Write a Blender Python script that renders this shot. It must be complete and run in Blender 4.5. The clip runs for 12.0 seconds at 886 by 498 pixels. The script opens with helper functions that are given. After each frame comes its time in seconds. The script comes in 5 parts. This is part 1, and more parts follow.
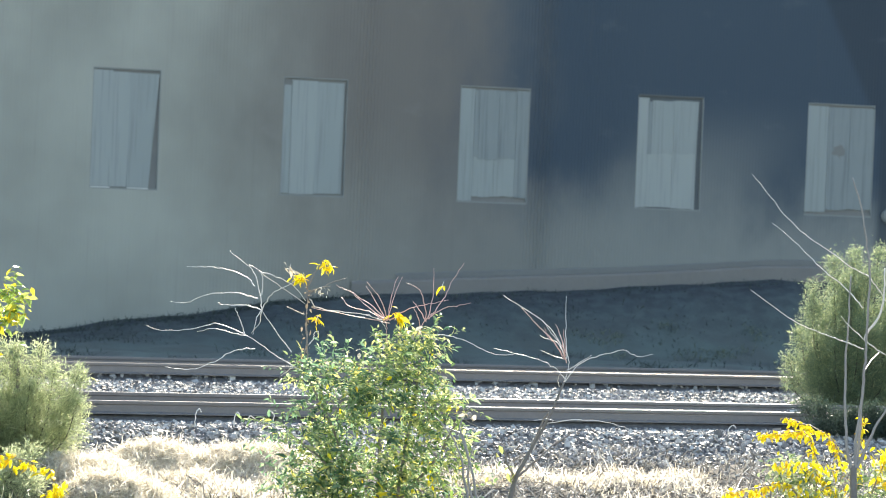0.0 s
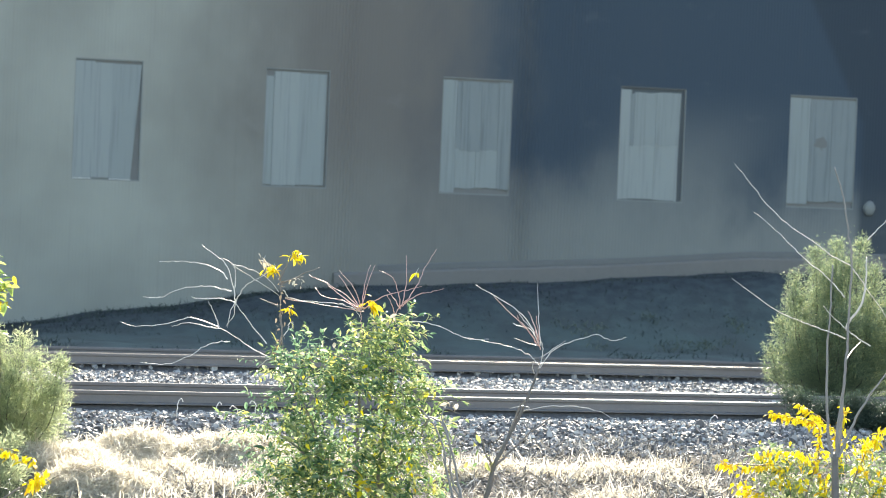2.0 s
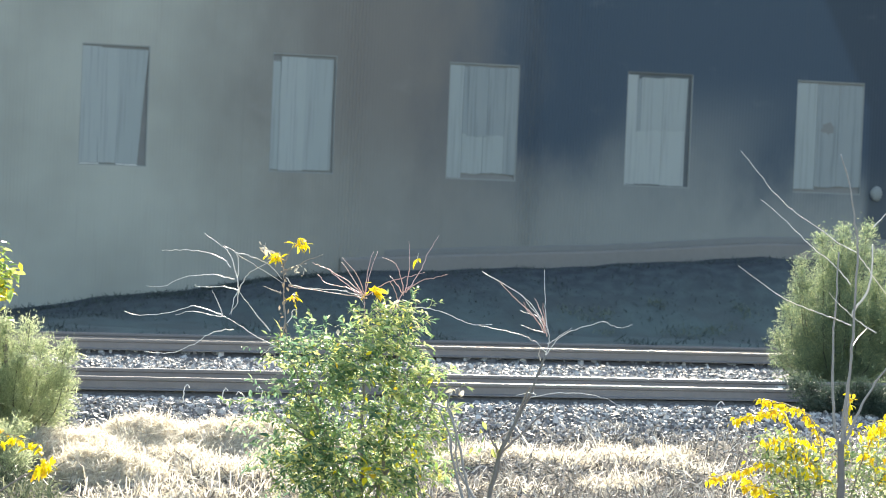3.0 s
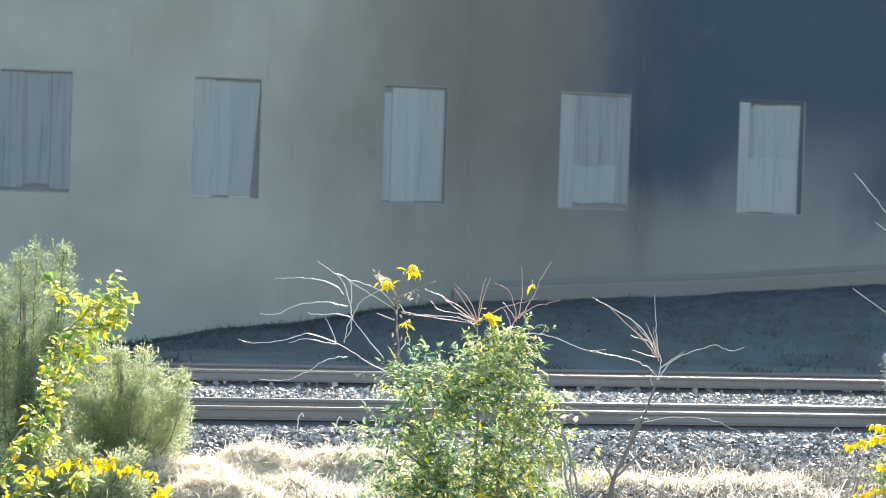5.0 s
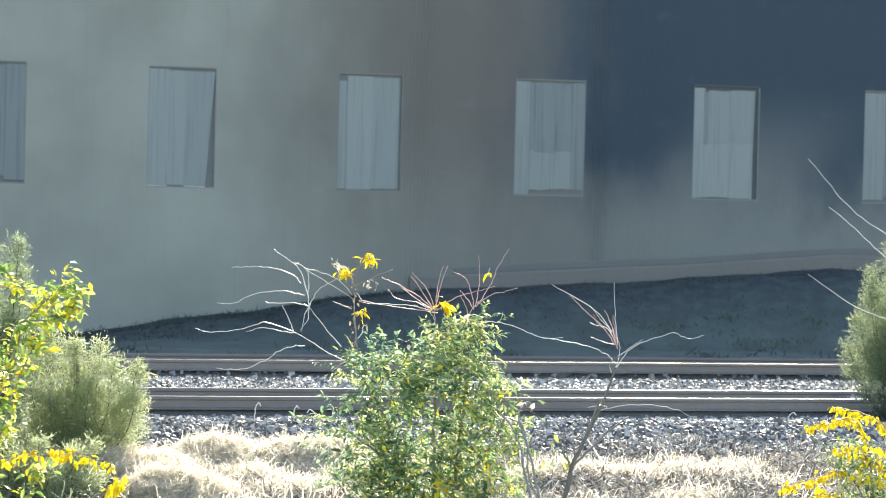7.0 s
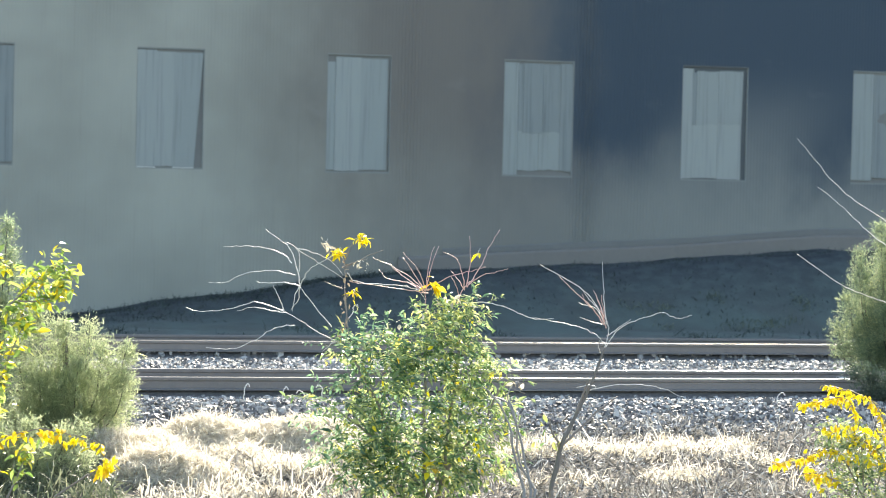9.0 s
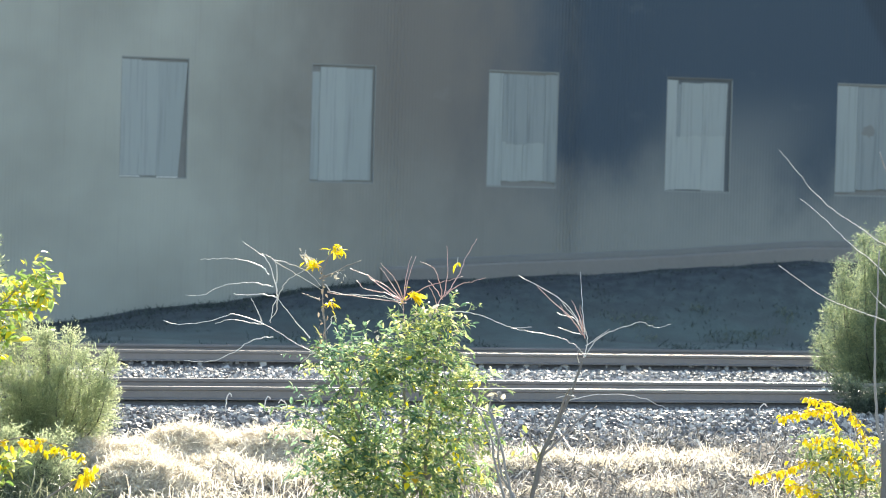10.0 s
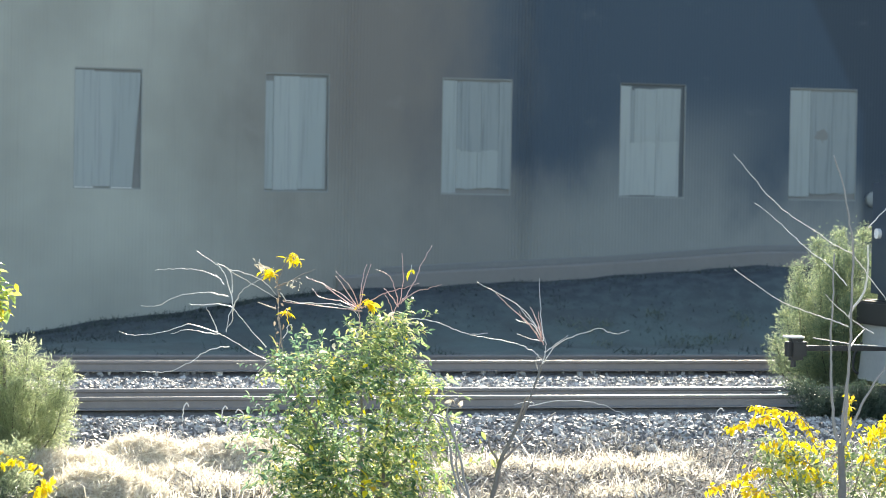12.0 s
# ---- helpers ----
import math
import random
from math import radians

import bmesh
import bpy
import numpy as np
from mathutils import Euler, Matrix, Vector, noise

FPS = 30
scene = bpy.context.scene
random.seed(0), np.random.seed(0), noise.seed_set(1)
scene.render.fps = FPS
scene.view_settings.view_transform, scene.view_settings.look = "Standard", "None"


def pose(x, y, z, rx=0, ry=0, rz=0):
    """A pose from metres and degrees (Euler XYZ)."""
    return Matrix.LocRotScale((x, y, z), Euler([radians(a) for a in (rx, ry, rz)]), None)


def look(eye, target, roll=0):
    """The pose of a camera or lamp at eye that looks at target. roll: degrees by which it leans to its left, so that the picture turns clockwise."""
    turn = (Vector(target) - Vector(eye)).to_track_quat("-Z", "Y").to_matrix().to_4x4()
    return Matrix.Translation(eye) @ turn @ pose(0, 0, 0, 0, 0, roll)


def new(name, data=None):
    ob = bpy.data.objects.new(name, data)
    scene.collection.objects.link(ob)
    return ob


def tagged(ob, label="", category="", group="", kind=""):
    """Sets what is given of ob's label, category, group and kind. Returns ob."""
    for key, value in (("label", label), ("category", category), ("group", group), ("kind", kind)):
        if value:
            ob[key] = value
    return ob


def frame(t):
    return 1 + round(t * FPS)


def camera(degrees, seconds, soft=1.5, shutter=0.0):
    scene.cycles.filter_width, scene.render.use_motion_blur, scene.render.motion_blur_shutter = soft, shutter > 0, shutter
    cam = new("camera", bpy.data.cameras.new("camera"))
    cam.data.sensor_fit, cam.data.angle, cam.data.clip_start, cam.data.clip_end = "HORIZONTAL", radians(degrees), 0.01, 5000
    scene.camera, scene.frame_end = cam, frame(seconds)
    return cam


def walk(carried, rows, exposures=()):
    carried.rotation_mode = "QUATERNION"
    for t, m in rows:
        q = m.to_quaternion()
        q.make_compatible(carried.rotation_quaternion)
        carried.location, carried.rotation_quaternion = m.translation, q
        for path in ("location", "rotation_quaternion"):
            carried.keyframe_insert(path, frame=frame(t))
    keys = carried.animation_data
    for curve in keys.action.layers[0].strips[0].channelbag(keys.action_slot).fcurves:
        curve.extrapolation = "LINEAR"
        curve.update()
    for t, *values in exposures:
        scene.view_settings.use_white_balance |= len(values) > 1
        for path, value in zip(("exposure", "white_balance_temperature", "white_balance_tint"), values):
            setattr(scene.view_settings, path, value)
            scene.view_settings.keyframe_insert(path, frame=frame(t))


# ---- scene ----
def view(x, y, z, yaw, pitch, roll):
    """Camera pose: yaw to the right of +Y, pitch up, roll as look() takes it."""
    a, b = radians(yaw), radians(pitch)
    way = Vector((math.sin(a) * math.cos(b), math.cos(a) * math.cos(b), math.sin(b)))
    return look((x, y, z), Vector((x, y, z)) + way, roll)


cam = camera(18, 12.0, soft=0.85)
# a long lens, wide open, focused on the plants beside the track
cam.data.dof.use_dof, cam.data.dof.focus_distance, cam.data.dof.aperture_fstop = True, 34.5, 1.9
walk(cam, [
    (0.0, view(-0.046, 0.013, 3.323, 15.937, -1.279, 2.287)),
    (0.3, view(-0.036, 0.011, 3.309, 15.961, -1.248, 2.374)),
    (0.5, view(-0.030, 0.009, 3.300, 15.935, -1.215, 2.345)),
    (0.8, view(-0.040, 0.011, 3.293, 16.125, -1.177, 2.418)),
    (1.0, view(-0.046, 0.013, 3.288, 16.086, -1.179, 2.230)),
    (1.2, view(-0.033, 0.009, 3.286, 15.982, -1.349, 2.144)),
    (1.5, view(-0.014, 0.004, 3.282, 16.035, -1.223, 2.132)),
    (1.7, view(-0.026, 0.007, 3.277, 16.082, -1.348, 2.209)),
    (2.0, view(-0.043, 0.012, 3.270, 16.305, -1.391, 2.354)),
    (2.3, view(-0.030, 0.008, 3.271, 16.305, -1.529, 2.319)),
    (2.5, view(-0.021, 0.006, 3.272, 16.295, -1.640, 2.340)),
    (2.8, view(-0.025, 0.007, 3.291, 16.471, -1.599, 2.450)),
    (3.0, view(-0.028, 0.008, 3.303, 16.165, -1.728, 2.374)),
    (3.2, view(-0.063, 0.018, 3.322, 16.207, -1.688, 2.418)),
    (4.8, view(-0.023, 0.007, 3.251, 13.804, -1.005, 1.862)),
    (5.0, view(-0.029, 0.008, 3.212, 13.842, -1.110, 1.841)),
    (5.2, view(-0.026, 0.007, 3.223, 13.884, -1.050, 1.804)),
    (5.5, view(-0.022, 0.006, 3.239, 14.116, -0.970, 2.034)),
    (5.8, view(-0.008, 0.002, 3.222, 14.241, -1.313, 1.946)),
    (6.0, view(0.001, -0.000, 3.211, 14.078, -1.428, 1.962)),
    (6.2, view(-0.008, 0.002, 3.215, 14.163, -1.402, 1.916)),
    (6.5, view(-0.021, 0.006, 3.222, 14.375, -1.386, 1.635)),
    (6.7, view(-0.014, 0.004, 3.236, 14.697, -1.353, 1.448)),
    (8.3, view(-0.008, 0.002, 3.198, 14.705, -1.387, 1.278)),
    (8.5, view(0.004, -0.001, 3.217, 14.785, -1.493, 1.339)),
    (8.8, view(-0.013, 0.004, 3.218, 14.785, -1.599, 1.274)),
    (9.0, view(-0.024, 0.007, 3.218, 14.982, -1.730, 1.343)),
    (9.2, view(-0.016, 0.005, 3.212, 14.981, -1.619, 1.357)),
    (9.5, view(-0.004, 0.001, 3.203, 15.087, -1.614, 1.425)),
    (9.7, view(0.003, -0.001, 3.207, 15.247, -1.467, 1.463)),
    (10.0, view(0.014, -0.004, 3.213, 15.271, -1.503, 1.570)),
    (10.2, view(0.009, -0.003, 3.213, 15.393, -1.467, 1.562)),
    (10.5, view(0.002, -0.001, 3.213, 15.459, -1.461, 1.552)),
    (10.8, view(0.000, -0.000, 3.208, 15.549, -1.429, 1.661)),
    (11.0, view(-0.001, 0.000, 3.204, 15.610, -1.463, 1.616)),
    (11.2, view(0.003, -0.001, 3.207, 15.732, -1.450, 1.433)),
    (11.5, view(0.010, -0.003, 3.211, 16.211, -1.593, 1.181)),
    (11.6, view(0.008, -0.002, 3.209, 16.462, -1.405, 1.060)),
    (11.7, view(0.006, -0.002, 3.207, 16.394, -1.427, 0.969)),
    (11.8, view(0.004, -0.001, 3.205, 16.400, -1.283, 1.106)),
    (11.9, view(0.002, -0.001, 3.203, 16.287, -1.186, 1.003)),
    (12.0, view(-0.000, 0.000, 3.201, 16.197, -1.311, 1.022)),
], exposures=[(0, 1.43, 7300, 8), (12, 1.43, 7300, 8)])

# ---- light ----
SUN_ELEVATION, SUN_AZIMUTH = radians(29.4), radians(22.5)
world = bpy.data.worlds.new("world")
scene.world = world
world.use_nodes = True
sky = world.node_tree.nodes.new("ShaderNodeTexSky")
sky.sky_type, sky.sun_disc = "NISHITA", False
sky.sun_elevation, sky.sun_rotation = SUN_ELEVATION, SUN_AZIMUTH
background = world.node_tree.nodes["Background"]
background.inputs["Strength"].default_value = 0.15
world.node_tree.links.new(sky.outputs[0], background.inputs["Color"])
sun = new("sun", bpy.data.lights.new("sun", "SUN"))
sun.data.energy, sun.data.angle, sun.data.color = 4.9, radians(0.5), (1.0, 0.95, 0.86)
sun.matrix_basis = look((20 + 60 * math.sin(SUN_AZIMUTH), 60 * math.cos(SUN_AZIMUTH), 60 * math.tan(SUN_ELEVATION)), (20, 0, 0))


# ---- materials ----
class Nodes:
    """Short hand for node materials."""

    def __init__(self, name):
        self.mat = bpy.data.materials.new(name)
        self.mat.use_nodes = True
        self.tree = self.mat.node_tree
        self.shader = self.tree.nodes["Principled BSDF"]

    def node(self, kind, **inputs):
        n = self.tree.nodes.new(kind)
        for key, value in inputs.items():
            key = key.replace("_", " ")
            if isinstance(value, bpy.types.NodeSocket):
                self.tree.links.new(value, n.inputs[key])
            else:
                n.inputs[key].default_value = value
        return n

    def link(self, a, b):
        self.tree.links.new(a, b)

    def coords(self):
        return self.node("ShaderNodeTexCoord").outputs["Object"]

    def scaled(self, vector, sx, sy, sz):
        return self.node("ShaderNodeMapping", Vector=vector, Scale=(sx, sy, sz)).outputs[0]

    def noise(self, vector, scale, detail=4.0, rough=0.55):
        return self.node("ShaderNodeTexNoise", Vector=vector, Scale=scale, Detail=detail, Roughness=rough).outputs["Fac"]

    def ramp(self, fac, stops):
        n = self.tree.nodes.new("ShaderNodeValToRGB")
        self.link(fac, n.inputs[0])
        el = n.color_ramp.elements
        while len(el) < len(stops):
            el.new(0.5)
        for e, (p, c) in zip(el, stops):
            e.position, e.color = p, (*c, 1) if len(c) == 3 else c
        return n.outputs[0]

    def mix(self, fac, a, b):
        n = self.tree.nodes.new("ShaderNodeMix")
        n.data_type = "RGBA"
        for sock, value in ((n.inputs[0], fac), (n.inputs[6], a), (n.inputs[7], b)):
            if isinstance(value, bpy.types.NodeSocket):
                self.link(value, sock)
            elif isinstance(value, (int, float)):
                sock.default_value = value
            else:
                sock.default_value = (*value, 1)
        return n.outputs[2]

    def math(self, op, a, b=0.0, c=0.0):
        n = self.tree.nodes.new("ShaderNodeMath")
        n.operation = op
        for sock, value in zip(n.inputs, (a, b, c)):
            if isinstance(value, bpy.types.NodeSocket):
                self.link(value, sock)
            else:
                sock.default_value = value
        return n.outputs[0]

    def smooth(self, value, lo, hi):
        n = self.tree.nodes.new("ShaderNodeMapRange")
        n.interpolation_type = "SMOOTHSTEP"
        self.link(value, n.inputs["Value"])
        n.inputs["From Min"].default_value, n.inputs["From Max"].default_value = lo, hi
        return n.outputs[0]

    def bump(self, height, strength=0.3, distance=0.01):
        n = self.node("ShaderNodeBump", Height=height, Strength=strength, Distance=distance)
        self.link(n.outputs[0], self.shader.inputs["Normal"])

    def done(self, colour=None, rough=0.8, metal=0.0):
        if colour is not None:
            if isinstance(colour, bpy.types.NodeSocket):
                self.link(colour, self.shader.inputs["Base Color"])
            else:
                self.shader.inputs["Base Color"].default_value = (*colour, 1)
        if isinstance(rough, bpy.types.NodeSocket):
            self.link(rough, self.shader.inputs["Roughness"])
        else:
            self.shader.inputs["Roughness"].default_value = rough
        self.shader.inputs["Metallic"].default_value = metal
        return self.mat


def simple(name, a, b, scale=8.0, rough=0.8, metal=0.0, bump=0.2, stretch=(1, 1, 1)):
    m = Nodes(name)
    v = m.scaled(m.coords(), *stretch)
    fine, wide = m.noise(v, scale * 6), m.noise(v, scale * 0.7, 2.0)
    col = m.mix(m.math("MULTIPLY_ADD", fine, 0.5, m.math("MULTIPLY", wide, 0.5)), a, b)
    m.bump(fine, bump, 0.004)
    return m.done(col, rough, metal)


def foliage(name, stops, gloss=0.45, shine=0.45):
    """Leaves: each island its own tint, light comes through them."""
    m = Nodes(name)
    geo, info = m.tree.nodes.new("ShaderNodeNewGeometry"), m.tree.nodes.new("ShaderNodeObjectInfo")
    pick = m.math("FRACT", m.math("ADD", geo.outputs["Random Per Island"], info.outputs["Random"]))
    col = m.ramp(pick, stops)
    m.done(col, gloss)
    soft = m.node("ShaderNodeBsdfTranslucent", Color=col)
    both = m.node("ShaderNodeMixShader", Fac=shine)
    m.link(m.shader.outputs[0], both.inputs[1])
    m.link(soft.outputs[0], both.inputs[2])
    m.link(both.outputs[0], m.tree.nodes["Material Output"].inputs["Surface"])
    return m.mat


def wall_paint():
    """Old corrugated sheet: faded grey and brown, dark blue where the coat has held, haze and glare painted in."""
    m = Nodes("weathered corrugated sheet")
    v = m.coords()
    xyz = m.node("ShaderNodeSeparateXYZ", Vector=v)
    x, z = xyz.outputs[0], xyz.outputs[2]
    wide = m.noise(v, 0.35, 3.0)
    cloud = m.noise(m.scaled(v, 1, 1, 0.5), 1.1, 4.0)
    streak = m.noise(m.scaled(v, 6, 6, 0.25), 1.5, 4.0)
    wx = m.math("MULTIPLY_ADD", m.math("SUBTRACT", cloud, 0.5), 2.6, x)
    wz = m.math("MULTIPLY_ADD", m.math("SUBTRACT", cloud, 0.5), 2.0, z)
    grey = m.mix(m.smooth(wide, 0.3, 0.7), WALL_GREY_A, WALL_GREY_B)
    # lighter grey at the left carries a painted veil of haze
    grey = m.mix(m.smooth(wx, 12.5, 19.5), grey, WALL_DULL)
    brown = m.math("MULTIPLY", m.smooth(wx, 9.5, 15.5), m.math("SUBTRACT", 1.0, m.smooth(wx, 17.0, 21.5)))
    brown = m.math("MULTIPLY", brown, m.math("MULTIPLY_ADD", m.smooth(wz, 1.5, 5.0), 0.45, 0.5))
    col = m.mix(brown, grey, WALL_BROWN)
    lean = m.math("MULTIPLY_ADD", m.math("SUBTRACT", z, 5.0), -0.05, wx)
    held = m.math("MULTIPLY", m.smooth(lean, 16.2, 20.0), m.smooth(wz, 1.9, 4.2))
    # slanting glare, painted as a paler band low on the blue
    glare_lean = m.math("MULTIPLY_ADD", m.math("SUBTRACT", z, 4.0), -0.75, x)
    glare_band = m.math("MULTIPLY", m.smooth(glare_lean, 20.2, 22.6), m.math("SUBTRACT", 1.0, m.smooth(glare_lean, 23.2, 26.0)))
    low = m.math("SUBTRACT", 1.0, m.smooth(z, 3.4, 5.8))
    held = m.math("MULTIPLY", held, m.math("SUBTRACT", 1.0, m.math("MULTIPLY", m.math("MULTIPLY", glare_band, low), 0.62)))
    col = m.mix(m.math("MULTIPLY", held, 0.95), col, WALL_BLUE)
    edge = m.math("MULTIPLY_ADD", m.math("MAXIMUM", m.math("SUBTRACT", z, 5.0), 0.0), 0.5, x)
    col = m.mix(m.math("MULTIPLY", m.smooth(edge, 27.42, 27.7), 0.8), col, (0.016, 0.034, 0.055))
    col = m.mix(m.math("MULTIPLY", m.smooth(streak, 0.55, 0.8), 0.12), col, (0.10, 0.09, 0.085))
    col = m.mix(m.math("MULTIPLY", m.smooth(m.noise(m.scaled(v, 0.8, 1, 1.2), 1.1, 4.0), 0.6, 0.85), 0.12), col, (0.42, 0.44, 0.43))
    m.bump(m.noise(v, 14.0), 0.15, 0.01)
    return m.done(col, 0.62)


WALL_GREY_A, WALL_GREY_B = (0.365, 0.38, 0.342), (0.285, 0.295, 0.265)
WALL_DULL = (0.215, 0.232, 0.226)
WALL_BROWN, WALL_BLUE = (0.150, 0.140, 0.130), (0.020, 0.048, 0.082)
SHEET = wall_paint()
def board_paint(name, light, dark):
    """Pale coat with dark runs down the boards."""
    m = Nodes(name)
    v = m.coords()
    runs = m.noise(m.scaled(v, 14, 14, 0.5), 1.0, 4.0, 0.6)
    wide = m.noise(m.scaled(v, 1.5, 1.5, 0.8), 1.2, 3.0)
    col = m.mix(m.smooth(runs, 0.48, 0.72), light, dark)
    col = m.mix(m.math("MULTIPLY", wide, 0.45), col, dark)
    m.bump(runs, 0.2, 0.004)
    return m.done(col, 0.7)


PANEL = board_paint("weathered grey board", (0.325, 0.36, 0.355), (0.26, 0.29, 0.29))
PANEL_MID = board_paint("dusty grey board", (0.295, 0.332, 0.33), (0.235, 0.265, 0.266))
PANEL_DULL = board_paint("stained grey board", (0.245, 0.28, 0.285), (0.17, 0.195, 0.205))
SHADOWED = simple("boarding darkened for reveal shade", (0.075, 0.088, 0.098), (0.12, 0.138, 0.148), 3.0, 0.85)
REVEAL = simple("dark steel edge and lintel shade", (0.08, 0.09, 0.095), (0.14, 0.15, 0.15), 5.0, 0.6)
CONCRETE = simple("grimy concrete", (0.16, 0.165, 0.162), (0.24, 0.245, 0.24), 2.0, 0.9)
FOOTING = simple("pale stained concrete", (0.175, 0.171, 0.164), (0.245, 0.235, 0.225), 1.5, 0.9)
GAP_SHADE = simple("dark tone of the shadow gap", (0.145, 0.155, 0.158), (0.205, 0.21, 0.208), 1.2, 0.7)
FRAME = simple("weathered steel frame", (0.19, 0.21, 0.21), (0.26, 0.28, 0.275), 5.0, 0.7)
ROOF = simple("grey roofing", (0.10, 0.10, 0.11), (0.18, 0.18, 0.18), 2.0, 0.9)
RAIL = simple("rusty rail web", (0.165, 0.152, 0.148), (0.28, 0.262, 0.255), 9.0, 0.85)
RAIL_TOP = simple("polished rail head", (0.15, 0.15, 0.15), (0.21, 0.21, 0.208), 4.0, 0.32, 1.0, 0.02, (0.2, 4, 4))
# darker copy of the polished head, dims the second track's sun glint
RAIL_DULL = simple("rail head with dimmed glint", (0.06, 0.06, 0.06), (0.095, 0.095, 0.094), 4.0, 0.42, 1.0, 0.02, (0.2, 4, 4))
TIE = simple("creosoted timber", (0.035, 0.028, 0.022), (0.09, 0.075, 0.06), 6.0, 0.9, 0, 0.5, (6, 1, 6))
BARK = simple("grey bark", (0.15, 0.13, 0.115), (0.36, 0.32, 0.29), 20.0, 0.6, 0, 0.4)
# bark with the shade inside juniper crowns put into its colour
BARK_DARK = simple("shaded brown bark", (0.045, 0.04, 0.035), (0.12, 0.105, 0.09), 20.0, 0.8, 0, 0.4)
BARK_GREY = simple("dull grey bark", (0.115, 0.108, 0.10), (0.26, 0.245, 0.23), 20.0, 0.75, 0, 0.4)
BARK_PALE = simple("pale grey bark", (0.19, 0.185, 0.18), (0.40, 0.385, 0.37), 20.0, 0.5, 0, 0.3)
TWIG = simple("pale dry twig", (0.58, 0.55, 0.53), (0.86, 0.83, 0.80), 20.0, 0.3, 0, 0.2)
TWIG_RED = simple("reddish twig", (0.50, 0.27, 0.245), (0.80, 0.56, 0.51), 20.0, 0.35, 0, 0.2)
PLOUGH = simple("scuffed grey steel", (0.26, 0.28, 0.28), (0.44, 0.46, 0.46), 3.0, 0.5, 0.2)
BLACK_STEEL = simple("black painted steel", (0.015, 0.016, 0.018), (0.04, 0.04, 0.045), 5.0, 0.45, 0.2)
BLUE_BODY = simple("dark blue body paint", (0.02, 0.035, 0.06), (0.035, 0.055, 0.085), 2.0, 0.35, 0, 0.05)
COUPLER = simple("worn coupler steel", (0.02, 0.022, 0.025), (0.06, 0.06, 0.065), 7.0, 0.35, 0.3)
WHITE = simple("white paint", (0.70, 0.71, 0.70), (0.82, 0.82, 0.80), 3.0, 0.4)
RUBBER = simple("black rubber", (0.012, 0.012, 0.012), (0.03, 0.03, 0.03), 6.0, 0.6)
LENS = simple("lamp glass", (0.75, 0.76, 0.74), (0.85, 0.85, 0.83), 3.0, 0.1)


def gravel_material():
    m = Nodes("granite ballast")
    geo = m.tree.nodes.new("ShaderNodeNewGeometry")
    col = m.ramp(geo.outputs["Random Per Island"], [(0, (0.08, 0.078, 0.078)), (0.35, (0.235, 0.23, 0.222)), (0.62, (0.46, 0.45, 0.435)), (1, (0.82, 0.80, 0.76))])
    n = m.noise(m.coords(), 60.0)
    col = m.mix(m.math("MULTIPLY", n, 0.5), col, (0.14, 0.135, 0.14))
    m.bump(n, 0.3, 0.004)
    return m.done(col, 0.6)


def ground_material():
    """Earth and thatch: straw in the open, grey grit under the tracks, soil beyond, darker towards the far wall."""
    m = Nodes("trackside ground")
    v = m.coords()
    y = m.node("ShaderNodeSeparateXYZ", Vector=v).outputs[1]
    wide, fine = m.noise(v, 0.9, 4.0), m.noise(v, 16.0, 6.0)
    wy = m.math("MULTIPLY_ADD", m.math("SUBTRACT", wide, 0.5), 1.2, y)
    straw = m.mix(fine, (0.05, 0.045, 0.04), (0.22, 0.20, 0.175))
    grit = m.mix(fine, (0.07, 0.07, 0.075), (0.26, 0.25, 0.25))
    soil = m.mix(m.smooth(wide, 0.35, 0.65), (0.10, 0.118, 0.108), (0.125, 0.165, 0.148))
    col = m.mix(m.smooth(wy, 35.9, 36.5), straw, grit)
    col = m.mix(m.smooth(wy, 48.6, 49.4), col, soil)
    bank_dark = m.mix(m.smooth(m.noise(v, 3.0, 5.0), 0.35, 0.7), (0.033, 0.042, 0.054), (0.066, 0.088, 0.096))
    col = m.mix(m.smooth(wy, 54.5, 59.0), col, bank_dark)
    m.bump(fine, 0.6, 0.03)
    return m.done(col, 0.95)


GRAVEL, GROUND = gravel_material(), ground_material()
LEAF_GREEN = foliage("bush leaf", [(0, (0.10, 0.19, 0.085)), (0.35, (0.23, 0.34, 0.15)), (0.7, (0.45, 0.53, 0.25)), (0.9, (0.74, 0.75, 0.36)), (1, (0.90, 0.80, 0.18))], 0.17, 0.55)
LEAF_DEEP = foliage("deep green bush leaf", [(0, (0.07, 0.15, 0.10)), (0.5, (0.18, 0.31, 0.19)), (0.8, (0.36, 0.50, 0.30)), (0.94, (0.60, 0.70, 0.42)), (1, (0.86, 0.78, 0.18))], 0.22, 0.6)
LEAF_YELLOW = foliage("yellow autumn leaf", [(0, (0.84, 0.68, 0.02)), (0.55, (0.88, 0.78, 0.04)), (0.82, (0.84, 0.52, 0.03)), (1, (0.78, 0.78, 0.11))], 0.4, 0.5)
LEAF_LIME = foliage("lime vine leaf", [(0, (0.17, 0.30, 0.08)), (0.5, (0.36, 0.50, 0.14)), (0.75, (0.66, 0.70, 0.24)), (0.9, (0.80, 0.72, 0.08)), (1, (0.85, 0.66, 0.05))], 0.35, 0.5)
LEAF_SILVER = foliage("pale green shrub leaf", [(0, (0.12, 0.20, 0.11)), (0.4, (0.27, 0.37, 0.20)), (0.75, (0.50, 0.57, 0.34)), (0.93, (0.76, 0.78, 0.52)), (1, (0.86, 0.74, 0.14))], 0.2, 0.5)
LEAF_BROWN = foliage("dried brown leaf", [(0, (0.20, 0.15, 0.10)), (1, (0.46, 0.38, 0.28))], 0.7, 0.3)
